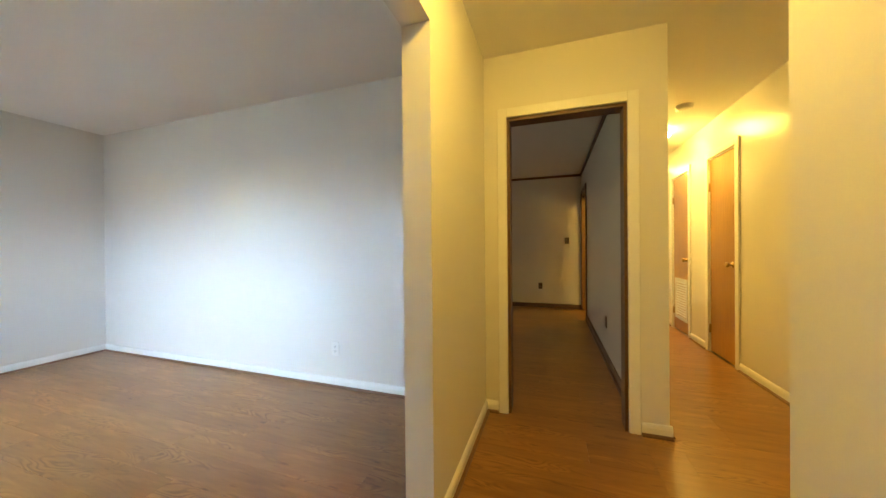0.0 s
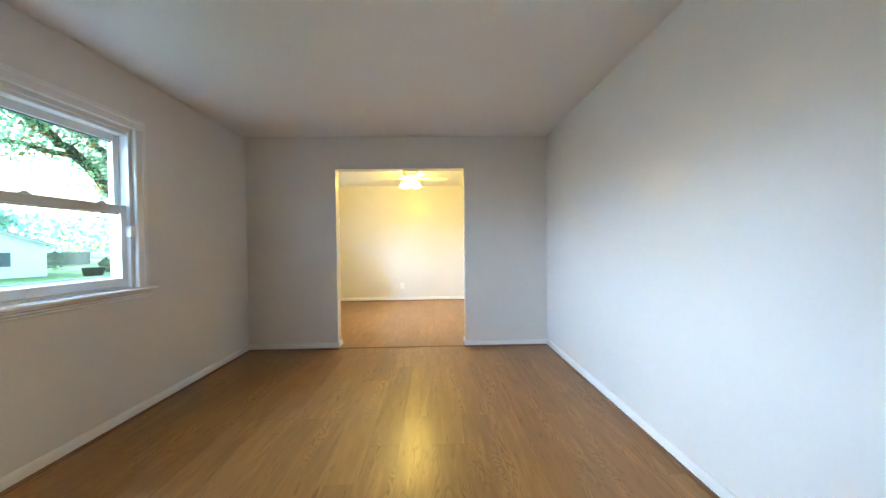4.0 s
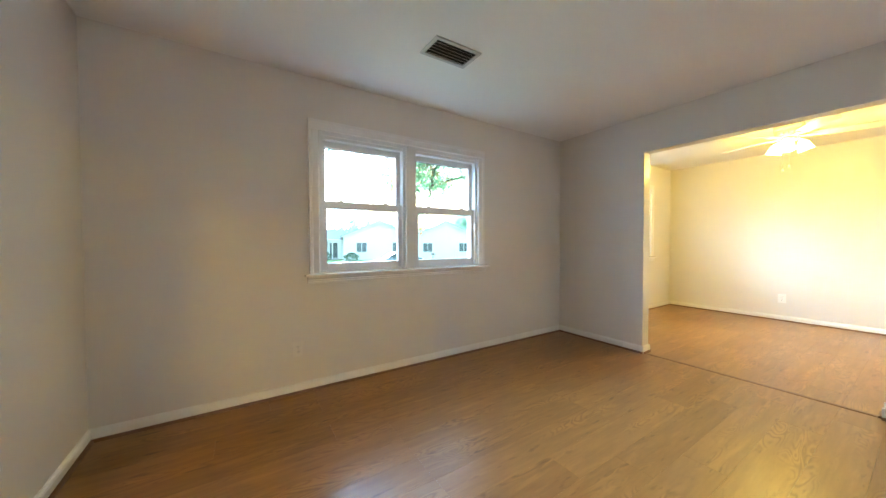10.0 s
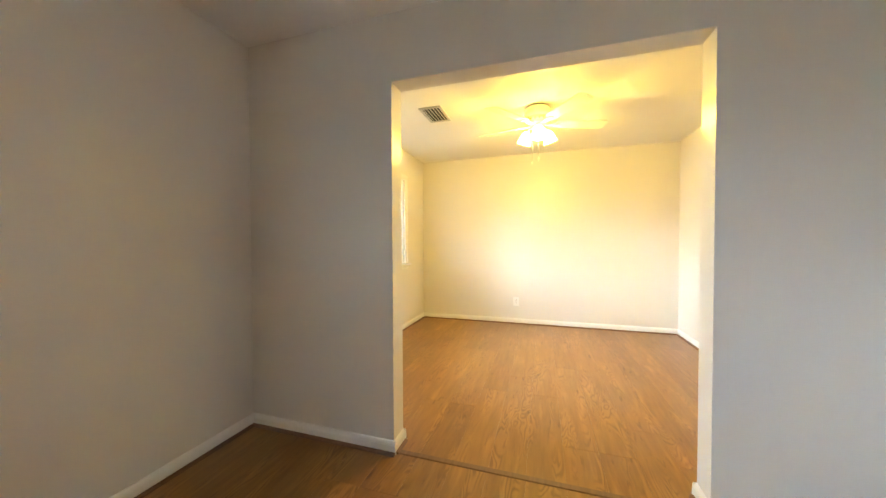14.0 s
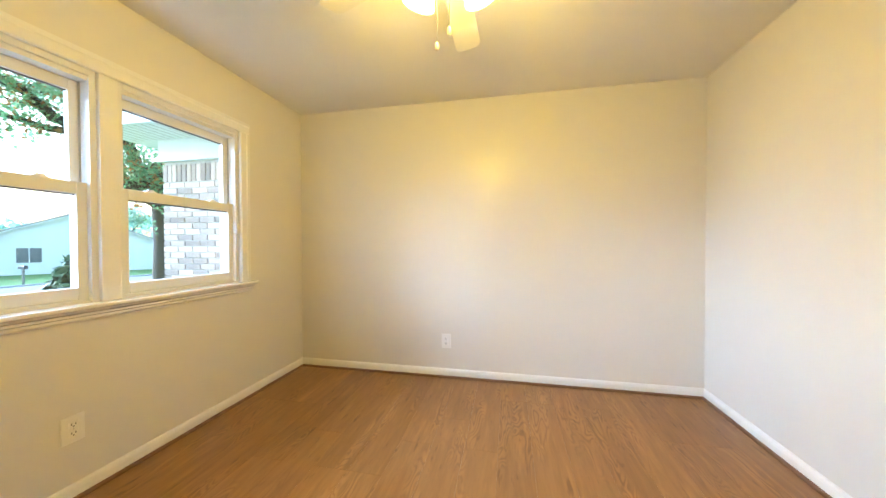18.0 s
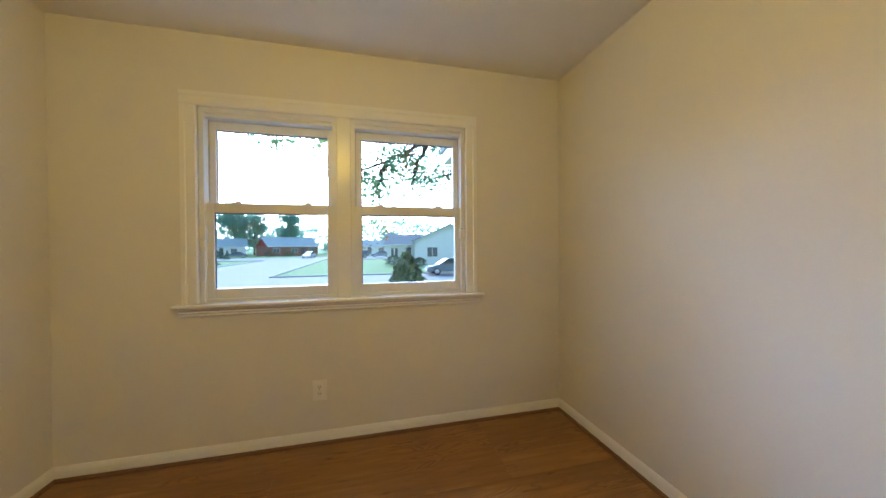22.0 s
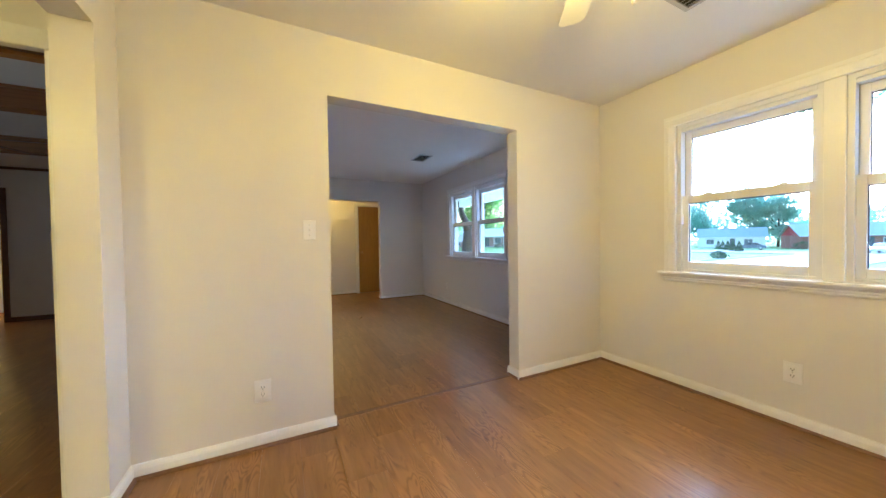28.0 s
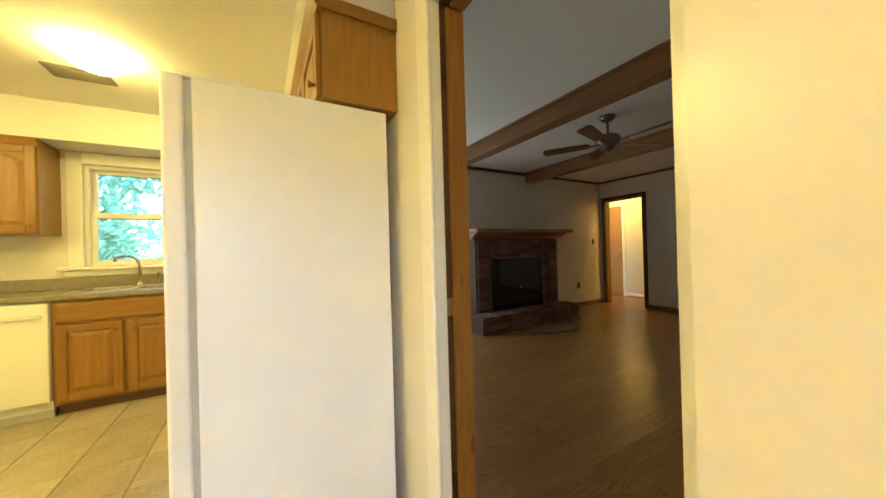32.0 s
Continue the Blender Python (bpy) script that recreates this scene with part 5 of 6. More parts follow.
setting("ground_rise", lawn_rise(-47, -64, 1.3, 36, 20.5), GRASS, "gently rising mown lawn", "lawn")
setting("road", boxm(-26.0, -17.0, -300, 300, G - 0.02, G + 0.015), ROAD, "pale worn street surface", "road")
setting("road_side", boxm(-62.0, -26.002, -11.5, -1.5, G - 0.02, G + 0.013), ROAD, "pale side street", "road")
setting("road_far", boxm(-79.0, -62.002, -300, 300, G - 0.02, G + 0.012), ROAD, "pale far street", "road")
setting("kerb", boxm(-17.0, -16.85, -300, 300, G - 0.02, G + 0.11, bevel=0.02), KERB, "pale concrete kerb", "kerb")
for y0, y1 in ((-300, -11.5), (-1.5, 300)):
    setting("kerb", boxm(-26.15, -26.0, y0, y1, G - 0.02, G + 0.11, bevel=0.02), KERB, "pale concrete kerb", "kerb")
    setting("kerb", boxm(-62.0, -61.85, y0, y1, G - 0.02, G + 0.11, bevel=0.02), KERB, "pale concrete kerb", "kerb")
for y in (-11.65, -1.5):
    setting("kerb", boxm(-61.84, -26.16, y, y + 0.15, G - 0.02, G + 0.11, bevel=0.02), KERB, "pale concrete kerb", "kerb")


def quads(centres, sizes, rng, droop=0.0):
    """Many small loose leaves as folded quads about the given places."""
    k = len(centres)
    n = rng.normal(size=(k, 3))
    n[:, 2] += 0.6
    n /= np.linalg.norm(n, axis=1)[:, None]
    u = np.cross(n, rng.normal(size=(k, 3)))
    u /= np.linalg.norm(u, axis=1)[:, None]
    v = np.cross(n, u)
    s = sizes[:, None]
    fold = n * s * 0.25
    pts = np.stack([centres - u * s * 0.5 + fold, centres - v * s * 0.30, centres + u * s * 0.6 + fold, centres + v * s * 0.30], 1).reshape(-1, 3)
    faces = np.arange(k * 4).reshape(k, 4)
    return pts.tolist(), faces.tolist()


def leaf_part(name, centres, sizes, rng, material, parent, label="", kind=""):
    pts, faces = quads(np.array(centres), np.array(sizes), rng)
    me = bpy.data.meshes.new(name)
    me.from_pydata(pts, [], faces)
    me.materials.append(material)
    ob = new(name, me)
    ob.parent = parent
    return tagged(ob, label, "", "", kind)


def tree(m, label, trunk, radius, limbs, seed, leaves, size, red=0.12, bare=0.0):
    rng = np.random.default_rng(seed)
    t = thing("tree", label, "tree", m)
    n = len(trunk)
    part("trunk", tube(bmesh.new(), trunk, [radius * (1.25 - 0.6 * i / (n - 1)) for i in range(n)], 12), BARK, t)
    ends = []
    for order, limb in enumerate(limbs):
        pts = [Vector(p) for p in limb]
        dense = []
        for a, b in zip(pts, pts[1:]):
            for k in range(5):
                q = a.lerp(b, k / 5)
                dense.append(q + Vector(rng.normal(size=3).tolist()) * (0.012 + 0.08 * radius))
        dense.append(pts[-1])
        r0 = radius * (0.55 if order < 2 else 0.26)
        part("limb", tube(bmesh.new(), dense, [r0 * (1 - 0.85 * i / (len(dense) - 1)) + 0.008 for i in range(len(dense))], 8), BARK, t)
        for i in range(3, len(dense)):
            if dense[i].z < bare:
                continue
            if rng.random() < 0.75:
                d = Vector((rng.normal(), rng.normal(), rng.normal() * 0.5 + 0.15)).normalized()
                ln = rng.uniform(0.5, 1.4)
                tip = dense[i] + d * ln
                mid = dense[i].lerp(tip, 0.5) + Vector(rng.normal(size=3).tolist()) * 0.08
                part("twig", tube(bmesh.new(), [dense[i], mid, tip], [0.022, 0.014, 0.005], 5), BARK, t)
                ends += [mid, tip]
            ends.append(dense[i])
    ends = np.array([list(p) for p in ends])
    pick = rng.integers(0, len(ends), leaves // 14)
    hubs = ends[pick] + rng.normal(size=(len(pick), 3)) * 0.30
    c = np.repeat(hubs, 14, 0) + rng.normal(size=(len(hubs) * 14, 3)) * 0.16
    s = rng.uniform(0.6, 1.25, len(c)) * size
    warm = np.repeat(rng.random(len(hubs)) < red, 14)
    leaf_part("crown", c[~warm], s[~warm], rng, LEAF, t, "sparse green leaf clusters", "")
    if warm.any():
        leaf_part("crown", c[warm], s[warm], rng, LEAFRED, t, "leaves turning orange-brown", "")
    return t


tree(pose(-9.2, 12.7, G), "large maple with dark limbs and turning leaves", [(0.2, 0.42, 0), (0.2, 0.33, 1.3), (0.2, 0.34, 2.5), (0.2, 0.25, 3.5), (0.15, 0.20, 4.3), (0.1, -0.05, 5.0)], 0.33, [
    [(0.15, 0.2, 3.7), (0.2, -0.9, 4.4), (0.2, -1.93, 5.41), (0.2, -2.77, 5.97), (0.2, -3.44, 6.25), (0.2, -4.6, 6.7), (0.1, -6.5, 7.0)],
    [(0.1, -0.1, 4.0), (0.2, -0.76, 5.47), (0.2, -1.57, 6.1), (0.0, -2.6, 7.2)],
    [(0.2, -3.3, 6.2), (0.3, -4.54, 6.1), (0.3, -5.3, 5.69), (0.2, -6.18, 5.27), (0.1, -7.2, 5.0)],
    [(0.1, -6.3, 7.0), (0.0, -8.0, 6.5), (-0.2, -9.1, 6.25), (-0.2, -10.0, 6.2)],
    [(0.2, -4.6, 6.1), (0.2, -5.0, 5.1), (0.2, -5.1, 4.3)],
    [(0.2, -6.0, 5.3), (0.2, -6.25, 4.5), (0.2, -6.2, 3.75)],
    [(0.2, -2.0, 5.4), (-0.9, -3.0, 5.5), (-1.6, -4.2, 5.2)],
    [(0.0, 0.0, 3.9), (0.1, 0.5, 6.0), (0.2, 0.9, 8.0)],
    [(0.2, 0.55, 2.7), (0.9, 0.1, 4.0), (1.7, -0.9, 4.9)]], 3, 13500, 0.125, 0.2)
tree(pose(-2.35, -2.00, G), "forked dark-barked tree beside the porch", [(0, 0, 0), (0.02, 0.0, 1.3), (0.0, 0.0, 2.3), (-0.06, 0.0, 2.95)], 0.215, [
    [(0.0, 0.0, 2.75), (0.13, 0.0, 3.12), (0.24, 0.0, 3.45), (0.30, -0.1, 4.2), (0.1, -0.5, 5.4), (-0.4, -1.2, 6.2)],
    [(-0.04, 0.0, 2.7), (-0.42, 0.0, 3.05), (-0.62, 0.0, 3.65), (-0.95, -0.1, 4.7), (-1.5, -0.3, 5.9)],
    [(-0.95, -0.1, 4.7), (-2.0, -0.9, 5.2), (-3.4, -1.4, 5.5)],
    [(0.1, -0.5, 5.4), (-1.2, -1.6, 5.8), (-2.6, -2.6, 5.6)]], 5, 2600, 0.12, 0.06, 4.4)



def shrub(m, label, height, width, seed, cone, count=2200, leaf=0.055, material=SHRUB):
    rng = np.random.default_rng(seed)
    s = thing("shrub", label, "shrub", m)
    part("stem", tube(bmesh.new(), [(0, 0, 0), (0.01, 0, height * 0.4), (0, 0.01, height * 0.8)], [0.035, 0.025, 0.01], 6), BARK, s)
    h = rng.random(count) ** (1.25 if cone else 0.8)
    lump = 1 + 0.18 * np.sin(h * 17 + rng.random() * 6) + rng.normal(size=count) * 0.07
    prof = (1 - h) ** 0.8 if cone else np.sqrt(np.clip(1 - (2 * h - 0.9) ** 2, 0.02, 1))
    r = width * 0.5 * prof * lump * np.sqrt(rng.uniform(0.35, 1, count))
    a = rng.random(count) * 2 * math.pi
    c = np.stack([r * np.cos(a), r * np.sin(a), 0.06 + h * height * 0.95], 1)
    leaf_part("foliage", c, rng.uniform(0.7, 1.4, count) * leaf, rng, material, s, "dense small dark leaves")
    return s


shrub(pose(-1.12, 6.38, G), "dark green conical evergreen beside the window", 2.45, 1.75, 11, True, 4200, 0.075)
shrub(pose(-2.55, 7.75, G), "rounded green shrub at the brick corner", 2.0, 0.9, 12, False, 1600, 0.06)


def broad_tree(m, label, height, width, seed, count=5600, leaf=HAZYLEAF):
    """A distant tree: trunk, a few limbs and a lobed crown of loose leaf clumps."""
    rng = np.random.default_rng(seed)
    t = thing("tree", label, "tree", m)
    part("trunk", tube(bmesh.new(), [(0, 0, 0), (0.1, 0, height * 0.3), (0, 0.1, height * 0.7)], [0.32, 0.24, 0.08], 8), BARK, t)
    lobes = []
    for i in range(14):
        a, h = rng.uniform(0, 2 * math.pi), rng.uniform(0.22, 0.86)
        reach = width * 0.34 * math.sqrt(max(0.1, 1 - ((h - 0.55) / 0.45) ** 2)) * rng.uniform(0.5, 1.1)
        p = Vector((reach * math.cos(a), reach * math.sin(a), h * height))
        part("limb", tube(bmesh.new(), [(0.05, 0.05, height * 0.3), p * 0.6 + Vector((0, 0, height * 0.1)), p], [0.13, 0.08, 0.03], 6), BARK, t)
        lobes.append((p, rng.uniform(0.17, 0.26) * (height + width) * 0.5))
    c, z = [], []
    for p, rad in lobes:
        d = rng.normal(size=(count // 14, 3))
        d /= np.linalg.norm(d, axis=1)[:, None]
        c.append(np.array(p) + d * (rad * rng.uniform(0.35, 1.1, (len(d), 1))) * [1, 1, 0.8])
    c = np.concatenate(c)
    leaf_part("crown", c, rng.uniform(0.5, 1.2, len(c)) * height * 0.042, rng, leaf, t, "lobed green crown with gaps")
    return t


for i, (x, y, h, w) in enumerate(((-116, -46, 16, 15), (-118, -36, 18, 14), (-114, -29, 15, 11), (-112, -17.5, 15, 9), (-112, -4, 8, 8), (-108, 14, 8, 9), (-104, 32, 9, 9), (-62, 46, 10, 9),
                                  (-48, 60, 11, 10), (-62, -88, 24, 19), (-52, -104, 26, 19), (-72, -76, 20, 15), (-34, -100, 24, 17))):
    broad_tree(pose(x, y, G, 0, 0, i * 53), "broad leafy tree beyond the houses", h, w, 140 + i, 5600, YOUNGLEAF if y < -70 else HAZYLEAF)

for i, (x, y, h, w) in enumerate(((27, 13.5, 11, 9), (24, 0, 11, 9), (20, -6, 9, 8))):
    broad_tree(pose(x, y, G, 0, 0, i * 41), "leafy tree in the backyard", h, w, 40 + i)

# far woods: one loose band of foliage along the horizon
rng = np.random.default_rng(9)
k = 32000
ang = rng.uniform(0, 2 * math.pi, k)
dist = rng.uniform(122, 150, k)
hump = 11.0 + 2.0 * np.sin(ang * 9) + 1.2 * np.sin(ang * 23 + 1)
cc = np.stack([np.cos(ang) * dist, np.sin(ang) * dist, G + hump * rng.random(k) ** 0.7], 1)
pts, faces = quads(cc, rng.uniform(0.8, 1.9, k), rng)
me = bpy.data.meshes.new("far_woods")
me.from_pydata(pts, [], faces)
me.materials.append(HAZYLEAF)
tagged(new("far_woods", me), "distant band of green woodland", "woods", "", "stuff")

# grass tufts near the house
k = 9000
gx, gy = rng.uniform(-13, -0.4, k), rng.uniform(-4, 12, k)
keep = ~((gy > -3.3) & (gy < 1.4) & (gx > -2.3))
cc = np.stack([gx, gy, np.full(k, G + 0.03)], 1)[keep]
pts, faces = quads(cc, rng.uniform(0.05, 0.12, len(cc)), rng)
me = bpy.data.meshes.new("grass")
me.from_pydata(pts, [], faces)
me.materials.append(BLADES)
tagged(new("grass", me), "short green lawn grass", "grass", "", "stuff")


def house(m, label, w, d, h, rise, walls, roofing, gable_front=False, gable=None, porch=False, wins=(), door=None, chimney=None):
    """Front towards +x in its own frame; w along y, d along x."""
    o = thing("house", label, "house", m)
    part("wall", boxm(-d, 0, -w / 2, w / 2, 0, h), walls, o)
    ov = 0.45
    if gable_front:
        part("gable", prism(bmesh.new(), [(-w / 2, h), (w / 2, h), (0, h + rise)], "x", -d, 0), gable or walls, o)
        for s in (1, -1):
            sl = rise / (w / 2)
            part("roof", prism(bmesh.new(), [(0, h + rise + 0.02), (s * (w / 2 + ov), h - ov * sl + 0.02), (s * (w / 2 + ov), h - ov * sl + 0.16), (0, h + rise + 0.18)], "x", -d - ov, ov), roofing, o)
            part("fascia", prism(bmesh.new(), [(0, h + rise - 0.06), (s * (w / 2 + ov), h - ov * sl - 0.06), (s * (w / 2 + ov), h - ov * sl + 0.019), (0, h + rise + 0.019)], "x", ov - 0.05, ov), SOFFIT, o)
    else:
        part("gable", prism(bmesh.new(), [(-d, h), (0, h), (-d / 2, h + rise)], "y", -w / 2, w / 2), gable or walls, o)
        for s in (0, 1):
            sl = rise / (d / 2)
            xe = ov if s else -d - ov
            part("roof", prism(bmesh.new(), [(-d / 2, h + rise + 0.02), (xe, h - ov * sl + 0.02), (xe, h - ov * sl + 0.16), (-d / 2, h + rise + 0.18)], "y", -w / 2 - ov, w / 2 + ov), roofing, o)
        part("fascia", boxm(ov, ov + 0.04, -w / 2 - ov, w / 2 + ov, h - ov * rise / (d / 2) - 0.02, h - ov * rise / (d / 2) + 0.14), SOFFIT, o)
    for y, z, ww, hh in wins:
        win = part("window", boxm(0.0, 0.05, y - ww / 2 - 0.09, y + ww / 2 + 0.09, z - hh / 2 - 0.09, z + hh / 2 + 0.09), SOFFIT, o)
        part("pane", boxm(0.04, 0.06, y - ww / 2, y - 0.03, z - hh / 2, z + hh / 2), WINDARK, win)
        part("pane", boxm(0.04, 0.06, y + 0.03, y + ww / 2, z - hh / 2, z + hh / 2), WINDARK, win)
    if door is not None:
        part("door", boxm(0, 0.05, door - 0.5, door + 0.5, 0.2, 2.3), WINDARK, o)
    if porch:
        part("porch_roof", boxm(0.0, 1.9, -w * 0.28, w * 0.28, h - 0.18, h - 0.02), SOFFIT, o)
        part("porch_floor", boxm(0.0, 1.9, -w * 0.28, w * 0.28, 0, 0.2), KERB, o)
        for y in (-w * 0.27, -w * 0.09, w * 0.09, w * 0.27):
            part("post", boxm(1.7, 1.82, y - 0.07, y + 0.07, 0.2, h - 0.18), SOFFIT, o)
    if chimney is not None:
        part("chimney", boxm(-d / 2 - 0.4, -d / 2 + 0.4, chimney - 0.35, chimney + 0.35, h, h + rise + 0.9), DARKBRICK, o)
    return o


def aim(x, y):
    return math.degrees(math.atan2(6 - y, 2 - x))


house(pose(-35.7, 25.9, G, 0, 0, aim(-25, 20)), "white sided ranch house with a broad front gable", 10.5, 9, 2.9, 2.3, SIDING, ROOF, True, None, False, [(2.6, 1.6, 1.3, 1.2), (-2.6, 1.6, 1.3, 1.2)], None, None)
house(pose(-38.5, 17.0, G, 0, 0, aim(-38, 17)), "white house with a front gable beyond the lawn", 9.5, 9, 3.2, 2.0, SIDING, ROOF, True, None, False, [(2.4, 1.7, 1.3, 1.2), (-2.4, 1.7, 1.3, 1.2)], None, None)
house(pose(-43.5, 11.3, G, 0, 0, aim(-43, 11)), "low white wing with porch posts and grey roof", 4.4, 5, 2.8, 1.3, SIDING, ROOF, False, None, True, [(-1.2, 1.6, 0.9, 1.2)], 0.8, None)
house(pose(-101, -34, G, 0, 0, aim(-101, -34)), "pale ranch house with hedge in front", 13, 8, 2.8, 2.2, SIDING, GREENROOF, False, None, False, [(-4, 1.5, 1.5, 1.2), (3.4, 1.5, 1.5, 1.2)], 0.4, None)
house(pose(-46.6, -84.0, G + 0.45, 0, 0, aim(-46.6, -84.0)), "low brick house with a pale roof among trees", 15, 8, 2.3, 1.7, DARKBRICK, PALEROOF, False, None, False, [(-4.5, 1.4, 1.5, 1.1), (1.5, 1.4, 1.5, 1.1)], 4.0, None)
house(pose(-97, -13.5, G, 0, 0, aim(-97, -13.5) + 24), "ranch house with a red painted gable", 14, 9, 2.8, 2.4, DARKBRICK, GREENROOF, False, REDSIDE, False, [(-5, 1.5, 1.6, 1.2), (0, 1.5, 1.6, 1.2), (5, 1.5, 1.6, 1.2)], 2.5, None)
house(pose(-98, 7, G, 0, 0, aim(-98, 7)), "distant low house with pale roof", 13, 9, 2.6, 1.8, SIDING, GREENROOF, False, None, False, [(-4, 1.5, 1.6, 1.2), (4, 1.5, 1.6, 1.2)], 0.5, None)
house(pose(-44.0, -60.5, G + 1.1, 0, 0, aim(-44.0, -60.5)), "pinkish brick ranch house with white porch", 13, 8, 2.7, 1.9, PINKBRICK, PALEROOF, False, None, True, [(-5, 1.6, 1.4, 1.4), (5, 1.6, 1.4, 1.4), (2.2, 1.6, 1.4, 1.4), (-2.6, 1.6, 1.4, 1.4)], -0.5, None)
house(pose(-47.3, -32.4, G, 0, 0, aim(-34, -22)), "brick ranch house beyond the lawn", 12, 8, 2.7, 1.9, DARKBRICK, ROOF, False, None, False, [(-4, 1.5, 1.5, 1.2), (3, 1.5, 1.5, 1.2)], 0.2, None)
for i in range(5):
    shrub(pose(-84 + i * 3.2, -29.5 + i * 2.1, G), "small clipped conical evergreen in a row", 1.9, 1.3, 60 + i, True, 420, 0.18)
for i, (x, y, h, w) in enumerate(((-43, -12.5, 0.9, 1.6), (-90, -18, 1.6, 3.2), (-89, -13.5, 1.5, 3.0), (-39, 9.6, 1.3, 2.4), (-36, 12.4, 1.1, 1.8), (-90, 3, 1.3, 4.0), (-42.6, -54.4, 2.2, 2.6), (-36.6, -58.5, 2.2, 2.2), (-40, 37, 2.2, 2.0), (-31, 33.5, 1.5, 1.1))):
    shrub(pose(x, y, G), "clipped green shrub in front of a house", h, w, 70 + i, False, 520, 0.17)

# board fence and tub beyond the lawn
fence = thing("fence", "grey weathered board fence between two lawns", "fence", pose(-54, 49, G, 0, 0, -38))
for i in range(24):
    part("board", boxm(-0.011, 0.011, -3.6 + i * 0.3, -3.6 + i * 0.3 + 0.285, 0.04, 1.95 + 0.02 * (i % 3)), FENCEWOOD, fence)
for z in (0.5, 1.5):
    part("rail", boxm(-0.06, -0.0115, -3.65, 3.65, z, z + 0.09), FENCEWOOD, fence)
tub = thing("planter", "dark round tub on the lawn", "planter", pose(-29, 30.4, G))
part("tub", lathe(bmesh.new(), [(0, 0), (0.62, 0), (0.75, 0.7), (0.79, 0.72), (0.79, 0.76), (0.70, 0.76), (0.66, 0.6), (0, 0.58)], None, 24), BLACKTUB, tub)
mail = thing("mailbox", "dark mailbox on a wooden post at the kerb", "mailbox", pose(-26.8, 18.4, G))
part("post", boxm(-0.045, 0.045, -0.045, 0.045, 0, 1.0, bevel=0.008), FENCEWOOD, mail)
part("box", prism(bmesh.new(), [(-0.09, 1.0), (0.09, 1.0), (0.09, 1.13), (0.06, 1.19), (0, 1.215), (-0.06, 1.19), (-0.09, 1.13)], "x", -0.25, 0.25), BLACKTUB, mail)
part("flag", boxm(-0.02, 0.12, 0.092, 0.098, 1.12, 1.2), TAILLAMP, mail, "small red flag")


def car(m, label, paint, van=False):
    c = thing("car", label, "car", m)
    ln, wd = 4.6, 1.78
    low = [(-2.3, 0.32), (2.22, 0.30), (2.30, 0.48), (2.24, 0.66), (1.35, 0.86), (-1.55, 0.92), (-2.22, 0.88), (-2.32, 0.62)]
    bm = prism(bmesh.new(), low, "y", -wd / 2, wd / 2)
    bmesh.ops.bevel(bm, geom=list(bm.edges), offset=0.05, segments=2, affect="EDGES")
    body = part("body", bm, paint, c)
    top = [(1.30, 0.86), (0.45, 1.40), (-0.85, 1.45), (-1.75, 0.92)] if not van else [(1.45, 0.86), (0.75, 1.60), (-2.05, 1.66), (-2.22, 0.90)]
    roof = prism(bmesh.new(), top, "y", -0.70, 0.70)
    bmesh.ops.bevel(roof, geom=list(roof.edges), offset=0.06, segments=2, affect="EDGES")
    part("roof", roof, paint, c)
    cx, cz = sum(p[0] for p in top) / 4, sum(p[1] for p in top) / 4
    glassy = [(cx + (x - cx) * 0.86, cz + 0.02 + (z - cz) * 0.72) for x, z in top]
    part("side_glass", prism(bmesh.new(), glassy, "y", -0.712, 0.712), CARGLASS, c)
    part("pillar", boxm(cx - 0.06, cx + 0.02, -0.72, 0.72, 0.95, 1.36), paint, c)
    for x in (1.42, -1.42):
        for s in (1, -1):
            y = s * (wd / 2 - 0.08)
            w = part("wheel", lathe(bmesh.new(), [(0, -0.10), (0.20, -0.10), (0.30, -0.10), (0.325, -0.06), (0.325, 0.06), (0.30, 0.10), (0.20, 0.10), (0, 0.09)], pose(x, y, 0.325, 90), 24), RUBBER, c)
            rim = lathe(bmesh.new(), [(0, 0.115), (0.06, 0.115), (0.19, 0.105), (0.205, 0.09)], pose(x, y, 0.325, -90 * s), 20)
            part("rim", rim, RIM, w)
    for s in (1, -1):
        part("headlight", boxm(2.12, 2.285, s * 0.62 - 0.16, s * 0.62 + 0.16, 0.58, 0.70, bevel=0.02), HEADLAMP, c)
        part("tail_light", boxm(-2.31, -2.20, s * 0.66 - 0.14, s * 0.66 + 0.14, 0.68, 0.82, bevel=0.02), TAILLAMP, c)
    part("bumper", boxm(2.20, 2.34, -0.80, 0.80, 0.34, 0.50, bevel=0.04), paint, c)
    return c


car(pose(-24.8, 13.3, G + 0.015, 0, 0, -91), "slate blue sedan parked at the kerb", CARPAINT)
car(pose(-70.5, 4.6, G + 0.012, 0, 0, -80), "dark grey utility vehicle parked on the far street", CARGREY, True)
car(pose(-73, 9.6, G + 0.012, 0, 0, -88), "dark sedan parked on the far street", CARPAINT)
car(pose(-74, -6, G + 0.012, 0, 0, -8), "white sedan driving up the side street", CARWHITE)
car(pose(-75, 13.5, G + 0.012, 0, 0, -85), "white car parked on the far street", CARWHITE)
car(pose(-84, -24, G, 0, 0, -70), "dark sedan parked beside the hedge", CARPAINT)

